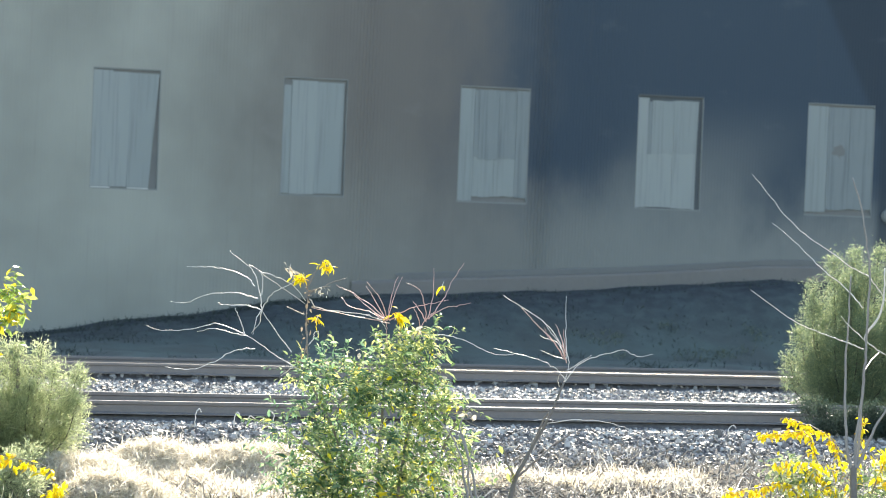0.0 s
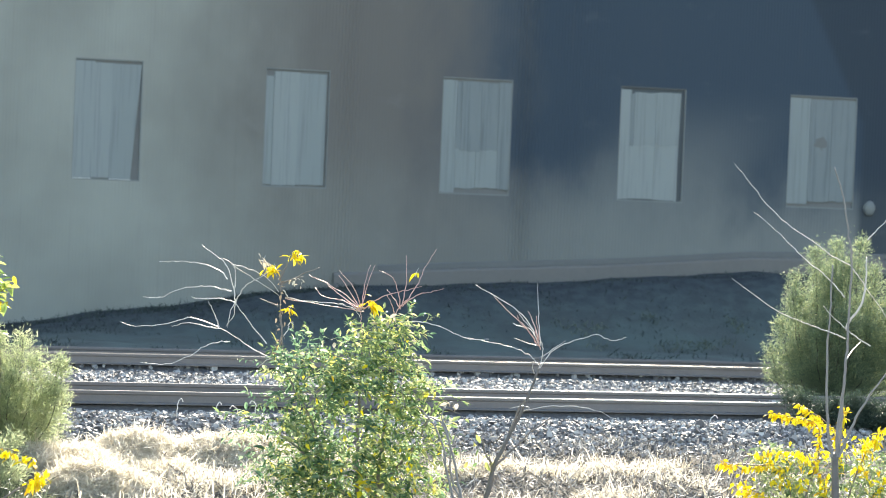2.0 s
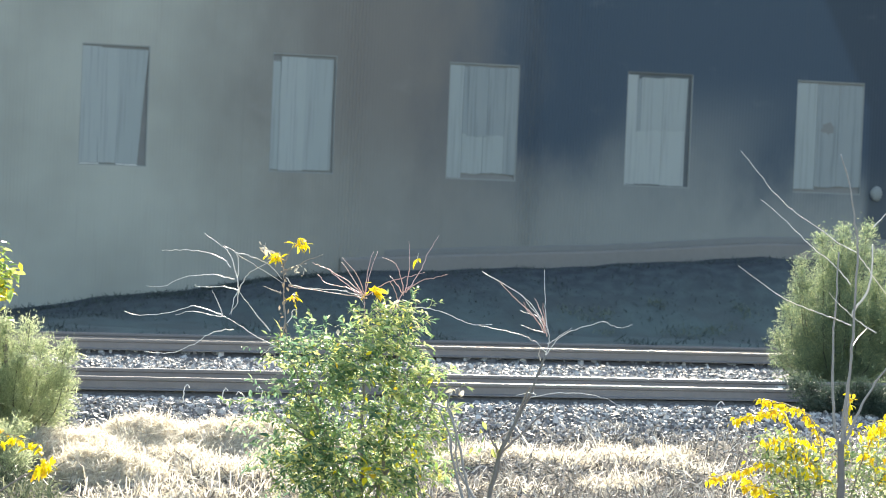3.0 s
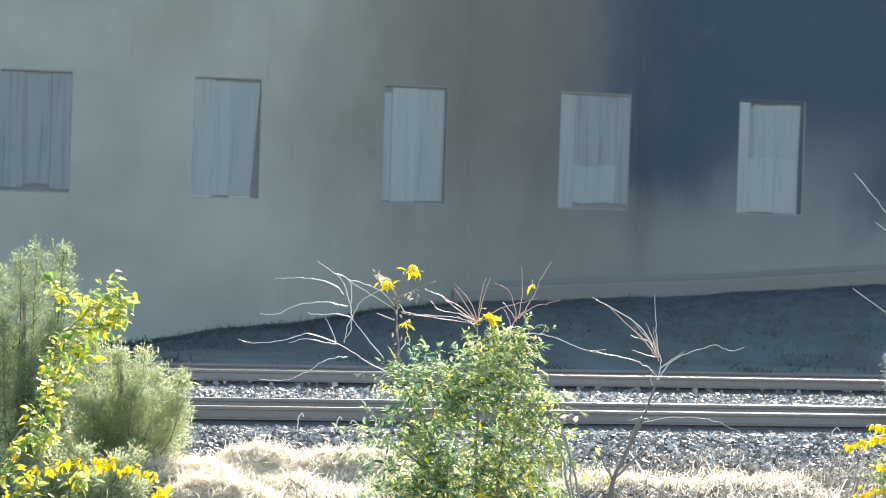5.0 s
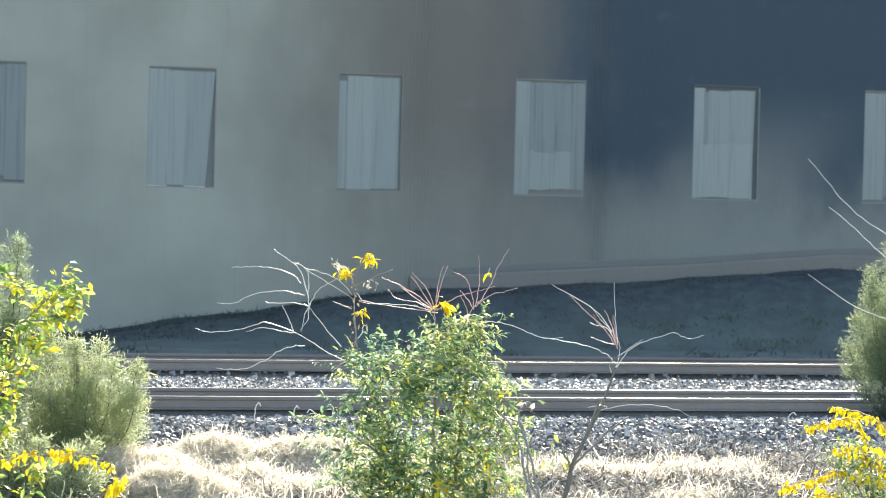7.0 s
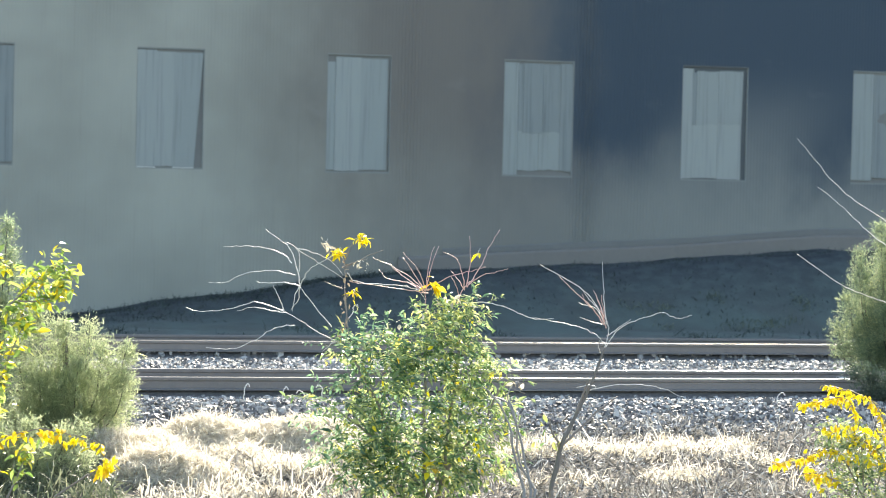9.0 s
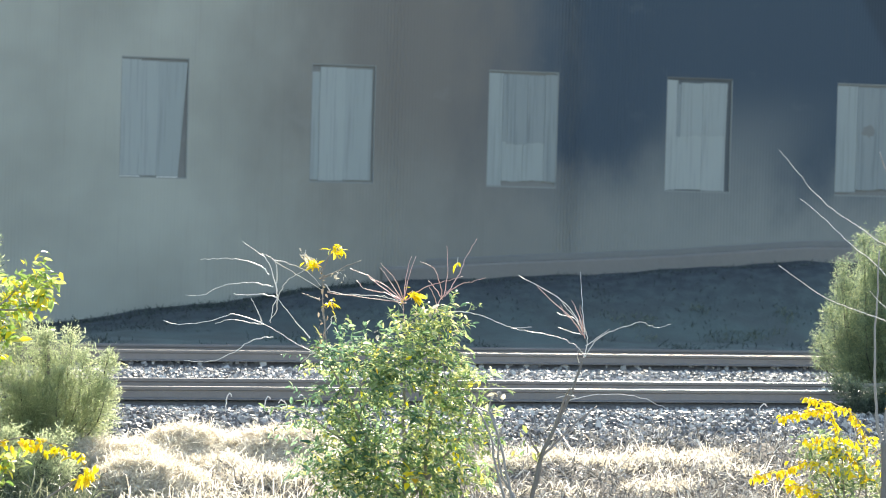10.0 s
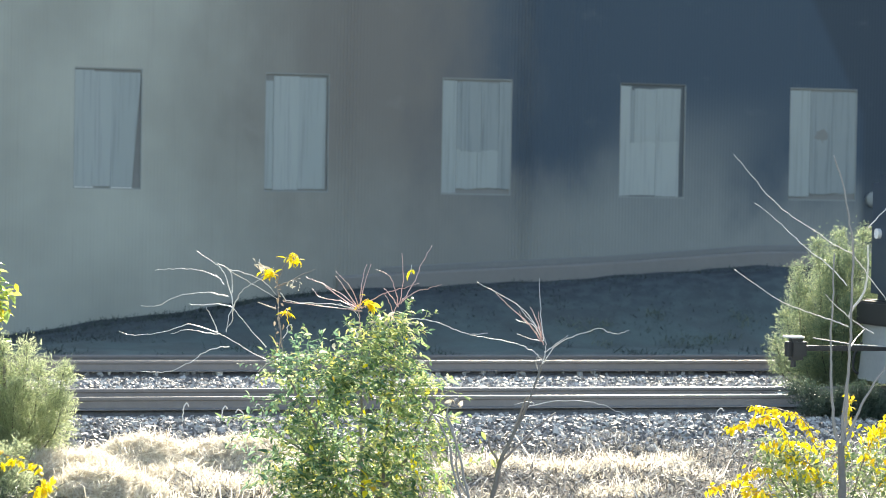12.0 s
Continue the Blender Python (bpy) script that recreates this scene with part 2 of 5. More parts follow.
# withered leaves and seed heads; also paints the glints on the bush's crest
LEAF_PALE = foliage("withered leaf", [(0, (0.62, 0.55, 0.42)), (1, (0.80, 0.74, 0.62))], 0.6, 0.4)
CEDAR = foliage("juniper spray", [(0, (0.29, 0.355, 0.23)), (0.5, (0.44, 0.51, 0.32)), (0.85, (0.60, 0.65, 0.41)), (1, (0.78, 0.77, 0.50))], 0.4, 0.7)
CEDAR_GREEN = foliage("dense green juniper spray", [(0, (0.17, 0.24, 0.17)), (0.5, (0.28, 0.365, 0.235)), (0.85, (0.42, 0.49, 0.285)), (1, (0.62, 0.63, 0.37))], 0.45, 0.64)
CEDAR_SHADE = foliage("juniper spray darkened for shade", [(0, (0.04, 0.07, 0.055)), (0.6, (0.075, 0.115, 0.085)), (1, (0.13, 0.17, 0.115))], 0.5, 0.4)
STRAW = foliage("dry grass blade", [(0, (0.50, 0.43, 0.32)), (0.35, (0.80, 0.74, 0.62)), (1, (0.94, 0.91, 0.84))], 0.4, 0.55)
STALK = foliage("grey dead stalk", [(0, (0.09, 0.085, 0.075)), (0.5, (0.30, 0.285, 0.26)), (0.85, (0.48, 0.46, 0.42)), (1, (0.84, 0.82, 0.78))], 0.45, 0.2)
OLIVE = foliage("dull green grass blade", [(0, (0.08, 0.11, 0.07)), (0.6, (0.17, 0.20, 0.13)), (1, (0.34, 0.35, 0.24))], 0.5, 0.4)
WEED_PALE = foliage("grey-green tuft", [(0, (0.10, 0.13, 0.10)), (1, (0.19, 0.22, 0.16))], 0.7, 0.25)
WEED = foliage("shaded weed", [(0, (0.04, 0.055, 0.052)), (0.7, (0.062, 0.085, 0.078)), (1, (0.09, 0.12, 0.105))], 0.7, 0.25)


# ---- building blocks ----
def empty(name, m, label, category, group="", kind=""):
    ob = new(name)
    ob.empty_display_size = 0.2
    ob.matrix_basis = m
    return tagged(ob, label, category, group, kind)


def part(name, bm, material, parent=None, label="", smooth=False):
    me = bpy.data.meshes.new(name)
    bm.to_mesh(me)
    bm.free()
    me.materials.append(material)
    if smooth:
        me.polygons.foreach_set("use_smooth", [True] * len(me.polygons))
    ob = new(name, me)
    ob.parent = parent
    return tagged(ob, label)


def soup(name, verts, tris, material, parent=None, label="", smooth=False):
    """One mesh from arrays of vertices and triangles."""
    verts, tris = np.asarray(verts, np.float32).reshape(-1, 3), np.asarray(tris, np.int32).reshape(-1, 3)
    me = bpy.data.meshes.new(name)
    me.vertices.add(len(verts))
    me.vertices.foreach_set("co", verts.ravel())
    me.loops.add(len(tris) * 3)
    me.loops.foreach_set("vertex_index", tris.ravel())
    me.polygons.add(len(tris))
    me.polygons.foreach_set("loop_start", np.arange(0, len(tris) * 3, 3, dtype=np.int32))
    me.polygons.foreach_set("use_smooth", np.full(len(tris), smooth))
    me.update(calc_edges=True)
    me.materials.append(material)
    ob = new(name, me)
    ob.parent = parent
    return tagged(ob, label)


def shared(name, mesh, m, parent):
    ob = new(name, mesh)
    ob.parent = parent
    ob.matrix_basis = m
    return ob


def box(bm, x0, x1, y0, y1, z0, z1, bevel=0.0):
    made = bmesh.ops.create_cube(bm, size=1.0, matrix=Matrix.Translation(((x0 + x1) / 2, (y0 + y1) / 2, (z0 + z1) / 2)) @ Matrix.Diagonal((x1 - x0, y1 - y0, z1 - z0, 1)))
    if bevel:
        edges = {e for v in made["verts"] for e in v.link_edges}
        bmesh.ops.bevel(bm, geom=list(edges), offset=bevel, segments=2, affect="EDGES")
    return bm


def rod(bm, a, b, r, n=10, r2=None):
    a, b = Vector(a), Vector(b)
    turn = (b - a).to_track_quat("Z", "Y").to_matrix().to_4x4()
    bmesh.ops.create_cone(bm, cap_ends=True, segments=n, radius1=r, radius2=r if r2 is None else r2, depth=(b - a).length, matrix=Matrix.Translation((a + b) / 2) @ turn)
    return bm


def curve_points(knots, steps=5):
    """A smooth line through a few knots (Catmull-Rom)."""
    k = [np.array(p, float) for p in knots]
    k = [2 * k[0] - k[1], *k, 2 * k[-1] - k[-2]]
    out = []
    for a, b, c, d in zip(k, k[1:], k[2:], k[3:]):
        for s in range(steps):
            t = s / steps
            out.append(0.5 * (2 * b + (c - a) * t + (2 * a - 5 * b + 4 * c - d) * t * t + (3 * b - a - 3 * c + d) * t ** 3))
    return np.array(out + [k[-2]])


def limb(knots, r0, r1, n=5, rng=None, wobble=0.0):
    """Vertices and triangles of a tapered limb through its knots."""
    line = curve_points(knots)
    if rng is not None and wobble:
        line[1:-1] += rng.normal(0, wobble, line[1:-1].shape)
    way = np.gradient(line, axis=0)
    way /= np.linalg.norm(way, axis=1)[:, None] + 1e-9
    side = np.cross(way, (0.13, 0.97, 0.2))
    side /= np.linalg.norm(side, axis=1)[:, None] + 1e-9
    other = np.cross(way, side)
    r = np.linspace(r0, r1, len(line))[:, None]
    ring = [line + r * (math.cos(a) * side + math.sin(a) * other) for a in np.arange(n) * 2 * math.pi / n]
    verts = np.stack(ring, 1).reshape(-1, 3)
    tris = []
    for i in range(len(line) - 1):
        for j in range(n):
            a, b, c, d = i * n + j, i * n + (j + 1) % n, (i + 1) * n + j, (i + 1) * n + (j + 1) % n
            tris += [(a, b, d), (a, d, c)]
    last = (len(line) - 1) * n
    tris += [(last, last + j, last + j + 1) for j in range(1, n - 1)]
    return verts, np.array(tris)


def joined(pieces):
    verts, tris, at = [], [], 0
    for v, t in pieces:
        verts.append(v)
        tris.append(np.asarray(t) + at)
        at += len(v)
    return np.concatenate(verts), np.concatenate(tris)


def turns(n, rng, tilt=1.0):
    """Random rotation matrices; tilt below 1 keeps them nearer upright."""
    a, b, c = rng.uniform(0, 2 * math.pi, n), rng.normal(0, 0.9 * tilt, n), rng.normal(0, 0.9 * tilt, n)
    ca, sa, cb, sb, cc, sc = np.cos(a), np.sin(a), np.cos(b), np.sin(b), np.cos(c), np.sin(c)
    one, nil = np.ones(n), np.zeros(n)
    rz = np.array([[ca, -sa, nil], [sa, ca, nil], [nil, nil, one]]).transpose(2, 0, 1)
    rx = np.array([[one, nil, nil], [nil, cb, -sb], [nil, sb, cb]]).transpose(2, 0, 1)
    ry = np.array([[cc, nil, sc], [nil, one, nil], [-sc, nil, cc]]).transpose(2, 0, 1)
    return rz @ rx @ ry


def strewn(base_v, base_t, places, mats, sizes):
    """Copies of a small mesh, joined."""
    n, k = len(places), len(base_v)
    sizes = np.asarray(sizes, float).reshape(n, -1)
    v = np.einsum("nij,nkj->nki", mats, base_v[None] * sizes[:, None, :]) + np.asarray(places)[:, None, :]
    t = np.asarray(base_t)[None] + (np.arange(n) * k)[:, None, None]
    return v.reshape(-1, 3), t.reshape(-1, 3)


# a leaf along +Y, one unit long, folded a little along its midrib and drooping at the tip
LEAF_V = np.array([(0, 0, 0), (-0.24, 0.35, 0.06), (0, 0.4, 0), (0.24, 0.35, 0.06), (-0.16, 0.72, 0.0), (0.16, 0.72, 0.0), (0, 0.75, -0.05), (0, 1.0, -0.16)])
LEAF_T = np.array([(0, 2, 1), (0, 3, 2), (1, 2, 6), (1, 6, 4), (2, 3, 5), (2, 5, 6), (4, 6, 7), (6, 5, 7)])
# a pinnate juniper spray along +Z
SPRAY_V = np.array([(-0.07, 0, 0), (0.07, 0, 0), (0.0, 0.03, 1.0), (0, -0.07, 0.1), (0.02, 0.07, 0.1), (-0.28, 0.1, 0.72), (0.02, 0, 0.25), (-0.02, 0.05, 0.38), (0.27, -0.1, 0.8)])
SPRAY_T = np.array([(0, 1, 2), (3, 4, 5), (6, 7, 8)])
# a grass blade along +Z that bends over towards +X
BLADE_V = np.array([(0, -0.014, 0), (0, 0.014, 0), (0.12, -0.013, 0.42), (0.12, 0.013, 0.42), (0.36, -0.011, 0.70), (0.36, 0.011, 0.70), (0.70, 0.02, 0.66)])
BLADE_T = np.array([(0, 1, 3), (0, 3, 2), (2, 3, 5), (2, 5, 4), (4, 5, 6)])
# a broken stone
STONE_V = np.array([(-0.5, -0.45, -0.4), (0.5, -0.5, -0.35), (0.45, 0.5, -0.4), (-0.5, 0.42, -0.45), (-0.34, -0.4, 0.36), (0.42, -0.3, 0.45), (0.3, 0.4, 0.34), (-0.4, 0.3, 0.48)])
STONE_T = np.array([(0, 2, 1), (0, 3, 2), (4, 5, 6), (4, 6, 7), (0, 1, 5), (0, 5, 4), (1, 2, 6), (1, 6, 5), (2, 3, 7), (2, 7, 6), (3, 0, 4), (3, 4, 7)])


# ---- ground, from the near bank over two tracks to the shaded bank under the wall ----
PROFILE_Y = np.array([-2000, -5, 5, 20, 28, 33, 35.9, 37.2, 37.8, 38.2, 38.36, 38.45, 40.0, 40.4, 42.0, 45.4, 45.95, 46.08, 46.2, 47.8, 48.4, 49.5, 55.0, 59.4, 61, 5000])
PROFILE_Z = np.array([1.3, 1.3, 0.6, -0.6, -1.0, -0.62, -0.34, -0.09, -0.10, -0.11, -0.09, -0.006, -0.006, -0.05, -0.06, -0.11, -0.115, -0.09, -0.006, -0.006, -0.06, -0.09, -0.16, -0.16, -0.12, -0.1])
BANK_X = np.array([-20, 2.0, 7.3, 8.5, 10.0, 12.0, 13.8, 17.5, 21.5, 25.0, 40])
BANK_Z = np.array([-0.3, -0.3, -0.22, -0.1, 0.15, 0.42, 0.72, 0.96, 1.18, 1.46, 1.6])


def ground_z(x, y):
    x, y = np.asarray(x, float), np.asarray(y, float)
    z = np.interp(y, PROFILE_Y, PROFILE_Z)
    rise = np.clip((y - 55.0) / 3.6, 0, 1)
    rise = rise * rise * (3 - 2 * rise) * (y < 90)
    z = z + rise * (np.interp(x, BANK_X, BANK_Z) + 0.16)
    z = z + rise * 0.018 * (np.sin(x * 2.1) + np.sin(x * 5.3 + 1.0) * 0.6 + np.sin(x * 0.9))
    rough = np.where((y < 36.5) & (y > 20), 0.07, 0.0) + 0.05 * ((y > 50) & (y < 59))
    return z + rough * (np.sin(x * 3.1 + 1.3 * np.sin(y * 2.2)) + np.sin(y * 2.7 + x * 0.9)) * 0.5


def build_ground():
    xs = np.concatenate([[-2500, -600, -150, -60, -20], np.arange(-8, 45, 0.25), [55, 80, 150, 260, 700, 2500]])
    ys = np.concatenate([[-2000, -300, -40, -5, 2, 8, 14, 20, 24], np.unique(np.round(np.concatenate([np.arange(27, 62, 0.2), PROFILE_Y[(PROFILE_Y > 27) & (PROFILE_Y < 62)]]), 3)), [64, 70, 90, 91, 150, 500, 1500, 5000]])
    gx, gy = np.meshgrid(xs, ys)
    verts = np.stack([gx, gy, ground_z(gx, gy)], -1).reshape(-1, 3)
    w = len(xs)
    i = (np.arange(len(ys) - 1)[:, None] * w + np.arange(w - 1)[None]).ravel()
    tris = np.concatenate([np.stack([i, i + 1, i + w + 1], 1), np.stack([i, i + w + 1, i + w], 1)])
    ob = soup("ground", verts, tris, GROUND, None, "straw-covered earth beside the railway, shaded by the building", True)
    tagged(ob, category="ground", kind="structure")


def build_ballast():
    rng = np.random.default_rng(4)

    def bed(name, n, y0, y1, size, label):
        x = rng.uniform(2.0, 24.5, n)
        y = y0 + (y1 - y0) * rng.random(n)
        z = ground_z(x, y) + rng.normal(0.0, 0.014, n)
        s = size * rng.lognormal(0, 0.28, (n, 1)) * rng.uniform(0.65, 1.2, (n, 3))
        v, t = strewn(STONE_V, STONE_T, np.stack([x, y, z], 1), turns(n, rng), s)
        tagged(soup(name, v, t, GRAVEL, None, label), category="ballast", kind="stuff")

    bed("ballast", 40000, 35.6, 38.26, 0.045, "crushed grey granite ballast shoulder beside the track")
    bed("ballast", 60000, 39.2, 45.95, 0.047, "crushed grey granite ballast between the tracks")
    bed("ballast", 6000, 46.1, 49.6, 0.07, "shaded crushed ballast under the second track")


def build_track(name, near, far, label):
    """Two rails with rounded heads on timber ties."""
    track = empty(name, pose(0, 0, 0), label, "track", kind="structure")
    # half profile of a rail: height above its foot and half width
    web = [(0.0, 0.075), (0.012, 0.075), (0.03, 0.02), (0.12, 0.011), (0.138, 0.034), (0.170, 0.0362), (0.1765, 0.0335), (0.1800, 0.0275), (0.1808, 0.0212)]
    head = [(0.1805, 0.0215), (0.1822, 0.0185), (0.1832, 0.012), (0.1836, 0.0)]
    if name == "track_2":
        # a narrower polished strip, to thin the sun glint
        head = [(z, w * 0.5) for z, w in head[1:]]
    for y in (near, far):
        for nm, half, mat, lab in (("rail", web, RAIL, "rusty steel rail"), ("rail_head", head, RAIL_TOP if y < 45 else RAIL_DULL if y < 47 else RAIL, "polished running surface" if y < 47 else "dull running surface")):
            outline = [(y - w, z) for z, w in half] + [(y + w, z) for z, w in reversed(half) if w or nm == "rail"]
            bm = bmesh.new()
            ends = [[bm.verts.new((x, a, b)) for a, b in outline] for x in (-70, 210)]
            k = len(outline)
            for j in range(k):
                bm.faces.new((ends[0][j], ends[0][(j + 1) % k], ends[1][(j + 1) % k], ends[1][j]))
            bmesh.ops.recalc_face_normals(bm, faces=bm.faces)
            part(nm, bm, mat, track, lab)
    if name == "track_1":
        # joint bar added to carry one small white mark
        bm = box(bmesh.new(), -0.32, 0.32, far - 0.052, far - 0.018, 0.045, 0.118, 0.008)
        for k in (-0.24, -0.08, 0.08, 0.24):
            rod(bm, (k, far - 0.05, 0.082), (k, far - 0.085, 0.082), 0.018, 6)
        joint = part("joint_bar", bm, RAIL, track, "bolted joint bar with a small white mark")
        joint.matrix_basis = pose(17.05, 0, 0)
        part("white_mark", box(bmesh.new(), -0.1, 0.07, far - 0.0545, far - 0.0515, 0.07, 0.10, 0.001), WHITE, joint, "small white mark")
    tie_bm = box(bmesh.new(), -0.11, 0.11, near + 0.03, far + 0.5, -0.19, -0.056, 0.012)
    first = part("tie", tie_bm, TIE, track, "creosoted timber tie")
    for i in range(1, 46):
        shared("tie", first.data, pose(1.5 + 0.52 * i, 0, 0), track)
    first.matrix_basis = pose(1.5, 0, 0)
    plate = part("tie_plate", box(bmesh.new(), -0.09, 0.09, near + 0.05, near + 0.16, -0.058, 0.004, 0.003), RAIL, track)
    plate.matrix_basis = pose(1.5, 0, 0)
    for i in range(1, 46):
        shared("tie_plate", plate.data, pose(1.5 + 0.52 * i, 0, 0), track)


# ---- the building behind the tracks ----
WALL_Y, WALL_TOP = 60.0, 8.45
SILL, LINTEL = 2.99, 5.6
WINDOWS = [(0.85, 2.35), (4.95, 6.5), (9.11, 10.60), (13.31, 14.77), (17.35, 18.99), (21.56, 23.16), (25.72, 27.43)]


def build_wall():
    """Corrugated sheet with the openings cut through, on a solid wall with the same openings."""
    pitch, steps = 0.0762, 6
    xs = np.arange(-16, 62, pitch / steps)
    # the ribs are deepest where the sheets overlap
    deep_ribs = 0.0016 + 0.013 * np.exp(-((xs - 19.3) / 0.32) ** 2) + 0.005 * np.exp(-((xs - 20.6) / 1.0) ** 2) + 0.006 * np.exp(-((xs - 15.2) / 0.3) ** 2)
    ys = WALL_Y + deep_ribs * np.cos(xs * 2 * math.pi / pitch)
    zs = np.array([-0.25, SILL, LINTEL, WALL_TOP])
    inside = np.zeros(len(xs) - 1, bool)
    for a, b in WINDOWS:
        inside |= (xs[:-1] >= a) & (xs[1:] <= b)
    verts = np.concatenate([np.stack([xs, ys, np.full_like(xs, z)], 1) for z in zs])
    n, tris = len(xs), []
    for row in range(3):
        i = np.arange(n - 1)
        if row == 1:
            i = i[~inside]
        i = i + row * n
        tris += [np.stack([i, i + 1, i + n + 1], 1), np.stack([i, i + n + 1, i + n], 1)]
    building = empty("wall_north", pose(0, 0, 0), "long shaded corrugated metal wall, faded grey and blue with haze painted in", "wall", kind="structure")
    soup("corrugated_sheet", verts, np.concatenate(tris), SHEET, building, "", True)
    bm = bmesh.new()
    edges = [-16.0] + [e for w in WINDOWS for e in w] + [62.0]
    for a, b in zip(edges[::2], edges[1::2]):
        box(bm, a, b, WALL_Y + 0.014, WALL_Y + 0.26, SILL, LINTEL)
    box(bm, -16, 62, WALL_Y + 0.014, WALL_Y + 0.26, -0.25, SILL)
    box(bm, -16, 62, WALL_Y + 0.014, WALL_Y + 0.26, LINTEL, WALL_TOP)
    part("backing_wall", bm, REVEAL, building)
    bm = bmesh.new()
    box(bm, -16, 62, 60.27, 80, WALL_TOP - 0.02, WALL_TOP + 0.16)
    box(bm, -16, 62, 80, 80.25, -0.3, WALL_TOP)
    box(bm, -16.25, -16, 60, 80.25, -0.3, WALL_TOP)
    box(bm, 62, 62.25, 60, 80.25, -0.3, WALL_TOP)
    part("roof", bm, ROOF, building)
    # footing that climbs with the bank
    bm = bmesh.new()
    tops = []
    for x in np.arange(15, 61, 1.0):
        low = float(np.interp(x, BANK_X, BANK_Z))
        tops.append([bm.verts.new(c) for c in ((x, WALL_Y - 0.10, low - 0.6), (x, WALL_Y - 0.10, low + 0.30), (x, WALL_Y - 0.07, low + 0.34), (x, WALL_Y + 0.01, low + 0.35))])
    for p, q in zip(tops, tops[1:]):
        for j in range(3):
            bm.faces.new((p[j], q[j], q[j + 1], p[j + 1]))
    part("footing", bm, FOOTING, building, "stained concrete footing along the wall")
    # shadow gap under the sheets, painted as a dark strip above the footing
    bm = bmesh.new()
    tops = []
    for x in np.arange(16, 61, 1.0):
        low = float(np.interp(x, BANK_X, BANK_Z))
        tops.append([bm.verts.new(c) for c in ((x, WALL_Y - 0.03, low + 0.352), (x, WALL_Y - 0.032, low + 0.47), (x, WALL_Y - 0.012, low + 0.49))])
    for p, q in zip(tops, tops[1:]):
        for j in range(2):
            bm.faces.new((p[j], q[j], q[j + 1], p[j + 1]))
    part("gap_shade_strip", bm, GAP_SHADE, building, "dark strip painting the shadow gap above the footing")


def build_window(index, a, b, boards):
    """An opening closed with a few wide upright boards, with a dark gap beside them. A board: from and to (shares of the width),
    foot and head (metres above the sill, below the lintel), how far its top leans over, dullness 0 to 2."""
    rng = np.random.default_rng(50 + index)
    win = empty(f"window_{index}", pose((a + b) / 2, WALL_Y, SILL), "tall opening closed with weathered pale boards", "window", "boarded windows", "structure")
    half, tall = (b - a) / 2, LINTEL - SILL
    part("side_frame", box(bmesh.new(), -half, -half + 0.02, 0.004, 0.12, 0.03, tall - 0.03), FRAME, win)
    part("side_frame", box(bmesh.new(), half - 0.03, half, 0.004, 0.12, 0.03, tall - 0.03), FRAME, win)
    # window 6: dark head and back board paint the lintel's and reveal's shade
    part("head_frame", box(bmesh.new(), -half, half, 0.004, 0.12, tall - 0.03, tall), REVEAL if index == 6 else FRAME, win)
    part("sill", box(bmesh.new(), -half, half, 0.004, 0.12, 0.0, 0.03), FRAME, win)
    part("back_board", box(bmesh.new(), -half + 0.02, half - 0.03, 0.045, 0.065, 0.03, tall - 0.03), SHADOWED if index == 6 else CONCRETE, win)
    for f0, f1, foot, head, lean, dull in boards:
        x0, x1 = -half + 0.022 + 2 * half * f0, -half + 0.02 + 2 * half * f1 - 0.004
        y = 0.01 + rng.uniform(-0.004, 0.004) + (0.012 if head > 1.1 else 0.0)  # lower boards lie behind the upper ones
        bm = bmesh.new()
        low, high = 0.032 + foot, tall - 0.032 - head
        # ragged lower edge, in strips
        n = max(2, round((x1 - x0) / 0.12))
        ragged = rng.uniform(0, 0.05 if foot > 0.05 else 0.012, n + 1)
        rows = [[bm.verts.new((x0 + (x1 - x0) * k / n + (lean * k / n if up else 0), y + d, high - 0.3 * ragged[k] if up else low + ragged[k])) for k in range(n + 1)] for up in (0, 1) for d in (0, 0.03)]
        for k in range(n):
            for p, q in ((0, 2), (3, 1), (2, 3), (1, 0)):
                bm.faces.new((rows[p][k], rows[p][k + 1], rows[q][k + 1], rows[q][k]))
        for k in (0, n):
            bm.faces.new((rows[0][k], rows[1][k], rows[3][k], rows[2][k]))
        bmesh.ops.recalc_face_normals(bm, faces=bm.faces)
        part("board", bm, (PANEL, PANEL_MID, PANEL_DULL)[dull], win)
    if index == 3:
        # white strips paint the light caught by two boards' bare lower edges
        for x0, x1 in ((-half + 0.03, -half + 0.45), (-half + 0.82, -half + 1.28)):
            part("edge_strip", box(bmesh.new(), x0, x1, -0.006, 0.006, 0.022, 0.034), WHITE, win, "white strip painting light on the bare lower edge of a board")
    if index == 7:
        bm = bmesh.new()
        bmesh.ops.create_circle(bm, cap_ends=True, segments=14, radius=0.17, matrix=Matrix.Translation((-0.02, 0.004, 1.5)) @ pose(0, 0, 0, 90, 0, 0))
        for v in bm.verts:
            v.co += Vector((rng.normal(0, 0.03), 0, rng.normal(0, 0.04)))
        part("hole_patch", bm, CONCRETE, win, "dark smudged patch")


def build_wall_lamp(x, z):
    """A round bulkhead lamp, unlit, on the dark end of the wall."""
    lamp = empty("wall_lamp", pose(x, WALL_Y, z), "unlit round pale lamp on the dark painted wall", "lamp")
    part("base", rod(bmesh.new(), (0, 0.01, 0), (0, -0.05, 0), 0.15, 18), FRAME, lamp)
    bm = bmesh.new()
    bmesh.ops.create_uvsphere(bm, u_segments=18, v_segments=10, radius=1.0, matrix=Matrix.LocRotScale(Vector((0, -0.05, 0)), None, Vector((0.14, 0.09, 0.18))))
    part("globe", bm, FRAME, lamp, "dusty pale glass globe", True)


